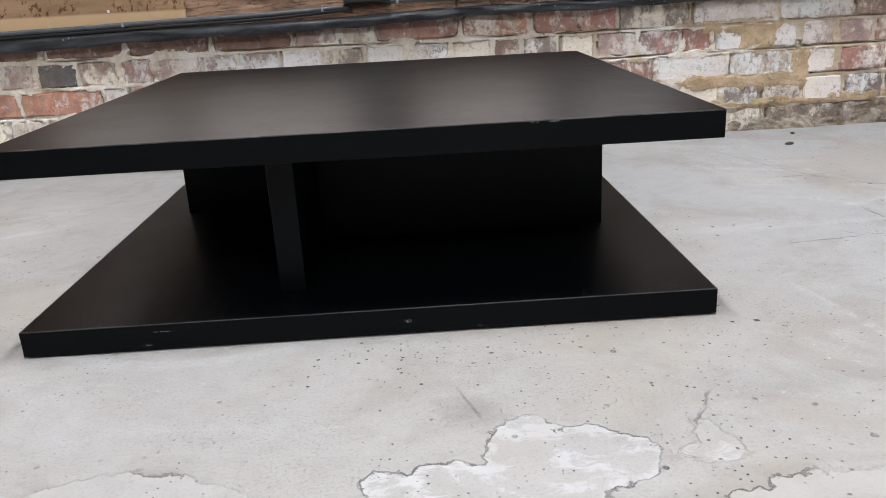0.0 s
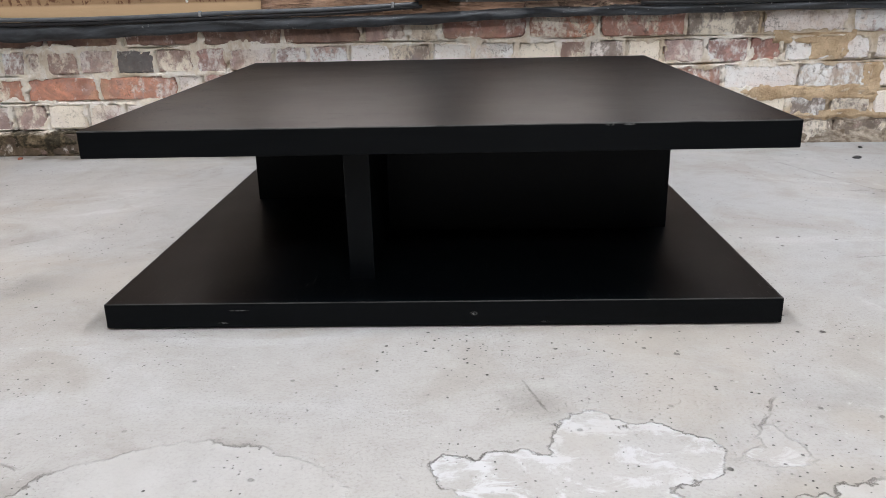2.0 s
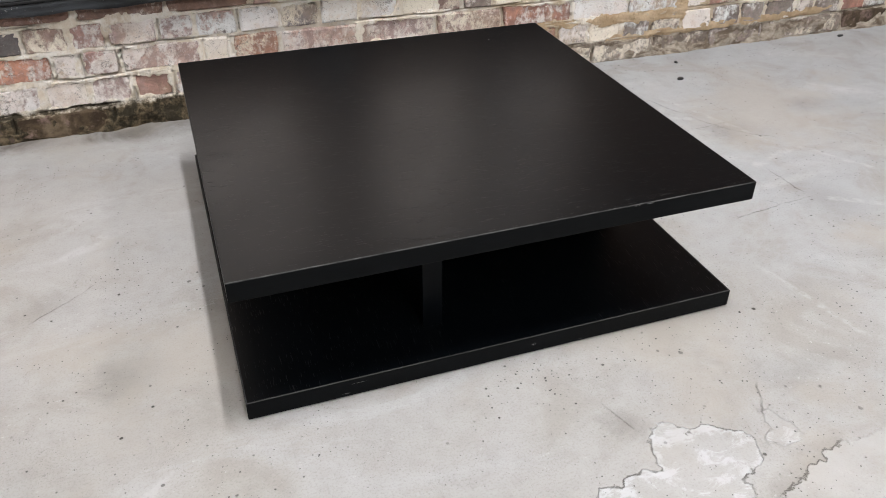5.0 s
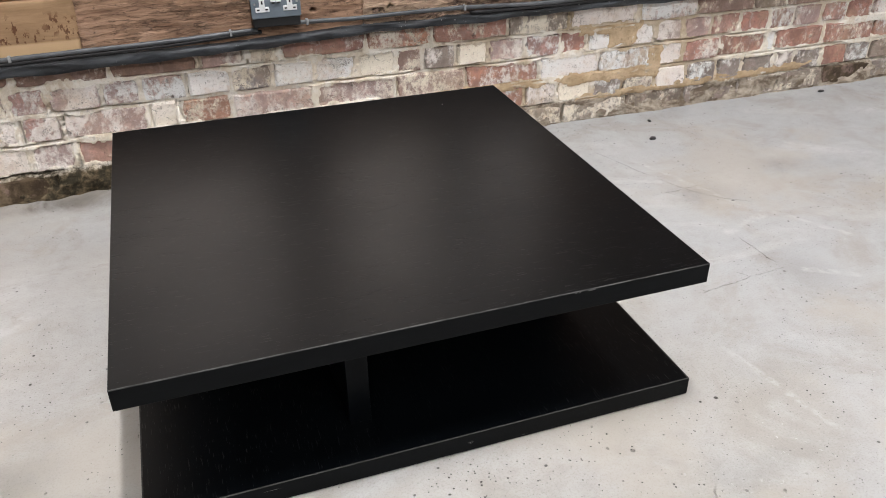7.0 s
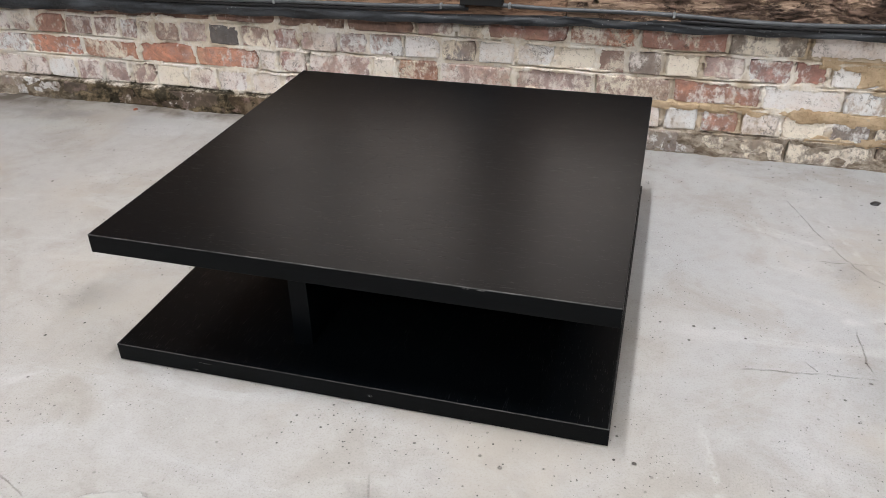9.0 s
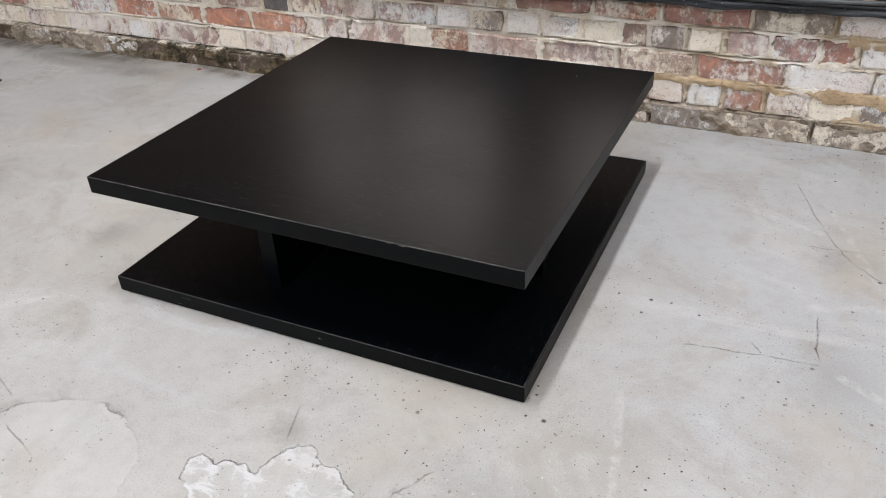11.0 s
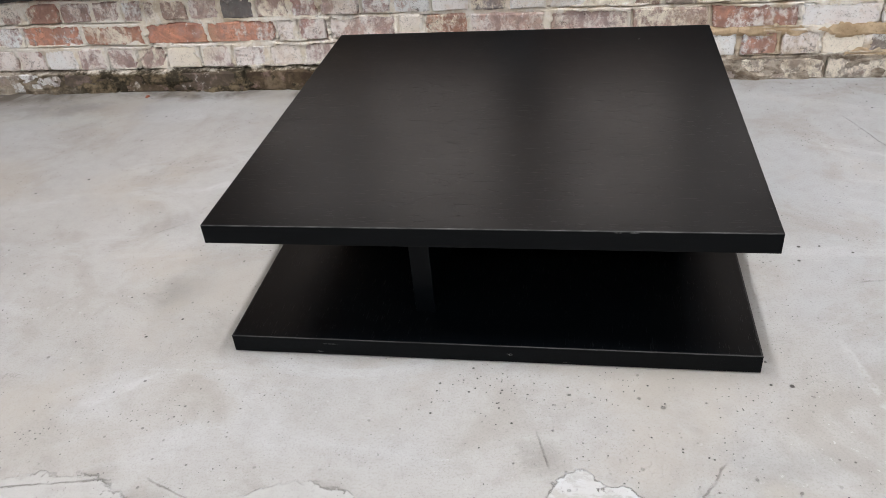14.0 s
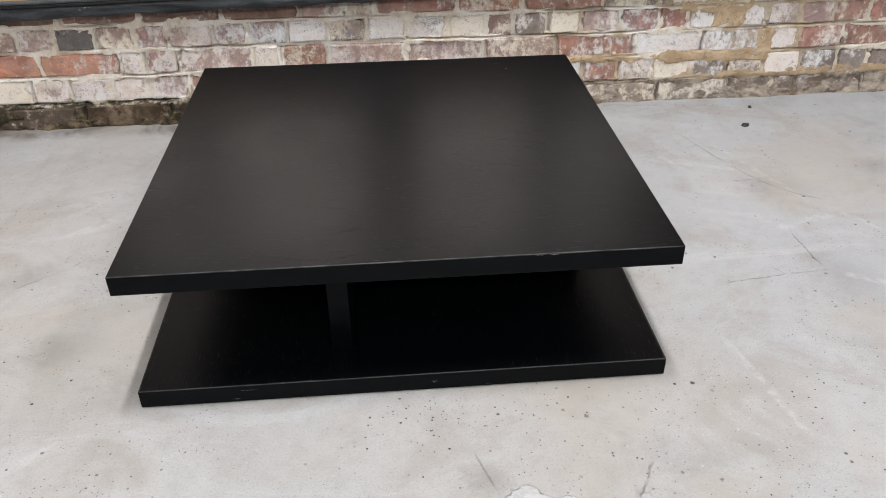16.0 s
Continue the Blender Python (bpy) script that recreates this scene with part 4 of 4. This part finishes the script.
# a white speck of dust on the tabletop
lump("dust_fleck", 0.316, 0.906, 0.0015, 0.0012, 0.0008, M_WHITE, "tiny white fleck on the black tabletop", "fleck", 2.0).location.z = 0.3016
lump("brick_crumb", -1.33, 1.285, 0.010, 0.005, 0.006, M_CRUMB, "small red crumb of brick by the wall", "brick crumb", 6.0)


def chest():
    c = thing("wooden_chest", -3.22, 1.10, 0, label="brown varnished wooden chest against the brick wall", category="chest")
    part("body", box(-0.28, -0.20, 0.03, 0.28, 0.22, 0.46, 0.004), M_CHEST, c)
    part("plinth", box(-0.285, -0.205, 0.0, 0.285, 0.22, 0.06, 0.004), M_CHEST, c)
    part("lid", box(-0.295, -0.215, 0.46, 0.295, 0.225, 0.485, 0.005), M_CHEST, c)


chest()

# ---- bricks, course by course ----
# clay: red, green, blue and how much limewash clings
CLAY = {
    "R": (0.510, 0.225, 0.140, 0.36), "r": (0.400, 0.185, 0.140, 0.40), "k": (0.440, 0.235, 0.195, 0.42), "b": (0.235, 0.130, 0.095, 0.22),
    "m": (0.400, 0.260, 0.220, 0.44), "v": (0.500, 0.350, 0.320, 0.54), "w": (0.600, 0.470, 0.400, 0.86), "l": (0.560, 0.560, 0.575, 0.95),
    "y": (0.560, 0.450, 0.330, 0.66), "o": (0.560, 0.360, 0.220, 0.44), "g": (0.270, 0.225, 0.190, 0.44), "d": (0.105, 0.078, 0.048, 0.10), "e": (0.230, 0.195, 0.160, 0.34), "n": (0.070, 0.068, 0.074, 0.36),
    "p": (0.570, 0.375, 0.315, 0.62), "u": (0.200, 0.175, 0.190, 0.50),
}


def brick_mesh(width, height, seed):
    """A worn brick: an uneven face, rounded arrises and a knocked corner or two; its face lies at y = 0."""
    rng = random.Random(seed)
    bm = bmesh.new()
    nx, nz, r = (6 if width > 0.15 else 4), 3, 0.0040
    chip = [rng.choice((0, 0, 0.001, 0.003, 0.005)) for _ in range(4)]

    def spot(i, j, inset, y):
        u, v = i / nx, j / nz
        x = (u - 0.5) * (width - 2 * inset) + rng.uniform(-1, 1) * 0.0022
        z = (v - 0.5) * (height - 2 * inset) + rng.uniform(-1, 1) * 0.0022
        if i in (0, nx) and j in (0, nz):
            c = chip[(i > 0) + 2 * (j > 0)]
            x += c * (1 if i == 0 else -1)
            z += c * 0.7 * (1 if j == 0 else -1)
        return bm.verts.new((x, y, z))

    face = [[spot(i, j, r, rng.uniform(-0.0006, 0.0006)) for i in range(nx + 1)] for j in range(nz + 1)]
    loop = [(i, 0) for i in range(nx)] + [(nx, j) for j in range(nz)] + [(i, nz) for i in range(nx, 0, -1)] + [(0, j) for j in range(nz, 0, -1)]
    ring = [spot(i, j, 0.0, 0.0035 + rng.uniform(0, 0.003)) for i, j in loop]
    back = [bm.verts.new((v.co.x, 0.028, v.co.z)) for v in ring]
    for j in range(nz):
        for i in range(nx):
            bm.faces.new((face[j][i], face[j][i + 1], face[j + 1][i + 1], face[j + 1][i]))
    n = len(loop)
    for k in range(n):
        (i0, j0), (i1, j1) = loop[k], loop[(k + 1) % n]
        bm.faces.new((ring[k], ring[(k + 1) % n], face[j1][i1], face[j0][i0]))
        bm.faces.new((back[k], back[(k + 1) % n], ring[(k + 1) % n], ring[k]))
    bmesh.ops.recalc_face_normals(bm, faces=bm.faces)
    return mesh_of("brick", bm, M_BRICK)


def mortar_smear(x0, x1, z0, z1, tilt, seed):
    """Mortar wiped over the face: thick in the middle, ragged where it dies out."""
    nx, nz = int((x1 - x0) / 0.006), max(8, int((z1 - z0) / 0.004))
    bm, rows = bmesh.new(), []
    for j in range(nz + 1):
        row = []
        for i in range(nx + 1):
            u, v = i / nx, j / nz
            x, z = x0 + (x1 - x0) * u, z0 + (z1 - z0) * v
            edge = min(u * (x1 - x0), (1 - u) * (x1 - x0), v * (z1 - z0), (1 - v) * (z1 - z0))
            n = noise.fractal(Vector((x * 18 + seed, z * 34, seed)), 0.8, 2.1, 4)
            body = min(1.0, max(0.0, edge / 0.012 + 1.1 * n + 0.28))
            row.append(bm.verts.new((x, WALL_Y + 0.0060 - 0.0092 * body - 0.0026 * n, z + tilt * (x - x0) + 0.006 * noise.noise(Vector((x * 5, seed, 0))))))
        rows.append(row)
    for r0, r1 in zip(rows, rows[1:]):
        for i in range(nx):
            bm.faces.new((r0[i], r0[i + 1], r1[i + 1], r1[i]))
    part("mortar_smear", bm, M_OCHRE, wall, "ochre mortar wiped over the bricks", True)


for _a in ((0.38, 1.27, 0.140, 0.172, 0.0, 1.0), (0.92, 1.27, 0.128, 0.176, 0.0, 7.0), (0.95, 1.95, 0.066, 0.098, 0.016, 2.0), (1.30, 1.75, 0.074, 0.104, 0.010, 8.0),
           (0.95, 1.19, 0.296, 0.334, 0.0, 3.0), (1.22, 1.285, 0.12, 0.24, 0.0, 4.0), (1.06, 1.18, 0.25, 0.33, 0.0, 5.0)):
    mortar_smear(*_a)

HEADERS = [brick_mesh(0.108, 0.070, 100 + k) for k in range(14)]
STRETCHERS = [brick_mesh(0.225, 0.070, 200 + k) for k in range(14)]
rng = random.Random(7)


def lay(x0, x1, z0, z1, clay):
    w = x1 - x0 - rng.uniform(0.009, 0.017)
    long_one = w > 0.16
    ob = bpy.data.objects.new("brick", rng.choice(STRETCHERS if long_one else HEADERS))
    scene.collection.objects.link(ob)
    xm = (x0 + x1) / 2
    rise = 0.004 * max(0.0, xm - 0.8)
    proud = rng.uniform(-0.0030, 0.0040) + (0.020 if z0 < 0.05 and xm < -0.6 else -0.001 if z0 < 0.05 else 0)
    ob.matrix_world = Matrix.LocRotScale((xm, WALL_Y - proud, (z0 + z1) / 2 + rise + rng.uniform(-0.0015, 0.0015)),
                                         Euler((rng.uniform(-0.05, 0.05), rng.uniform(-0.007, 0.007), rng.uniform(-0.015, 0.015))),
                                         (w / (0.225 if long_one else 0.108), 1, (z1 - z0 - rng.uniform(0.0, 0.005)) / 0.070))
    r, gr, b, lime = CLAY[clay]
    k = rng.uniform(0.88, 1.12)
    ob.color = (r * k, gr * k, b * k, min(1, max(0, lime + rng.uniform(-0.12, 0.12))))
    ob.parent = wall


for n, (z0, z1, x, row) in enumerate(COURSES):
    start = x
    for token in row.split():
        w = int(token[1:]) / 1000
        lay(x, x + w, z0, z1, token[0])
        x += w
    pitch = (0.23, 0.119, 0.238, 0.119, 0.238)[n]
    while x < 3.2:
        lay(x, x + pitch, z0, z1, rng.choice(("ggdg", "gggrv", "rrRrw", "rvkrm", "kwgb")[n]))
        x += pitch
    x = start
    while x > -3.6:
        lay(x - pitch, x, z0, z1, rng.choice(("gdg", "vvwy", "rRkw", "mmvr", "bbb")[n]))
        x -= pitch
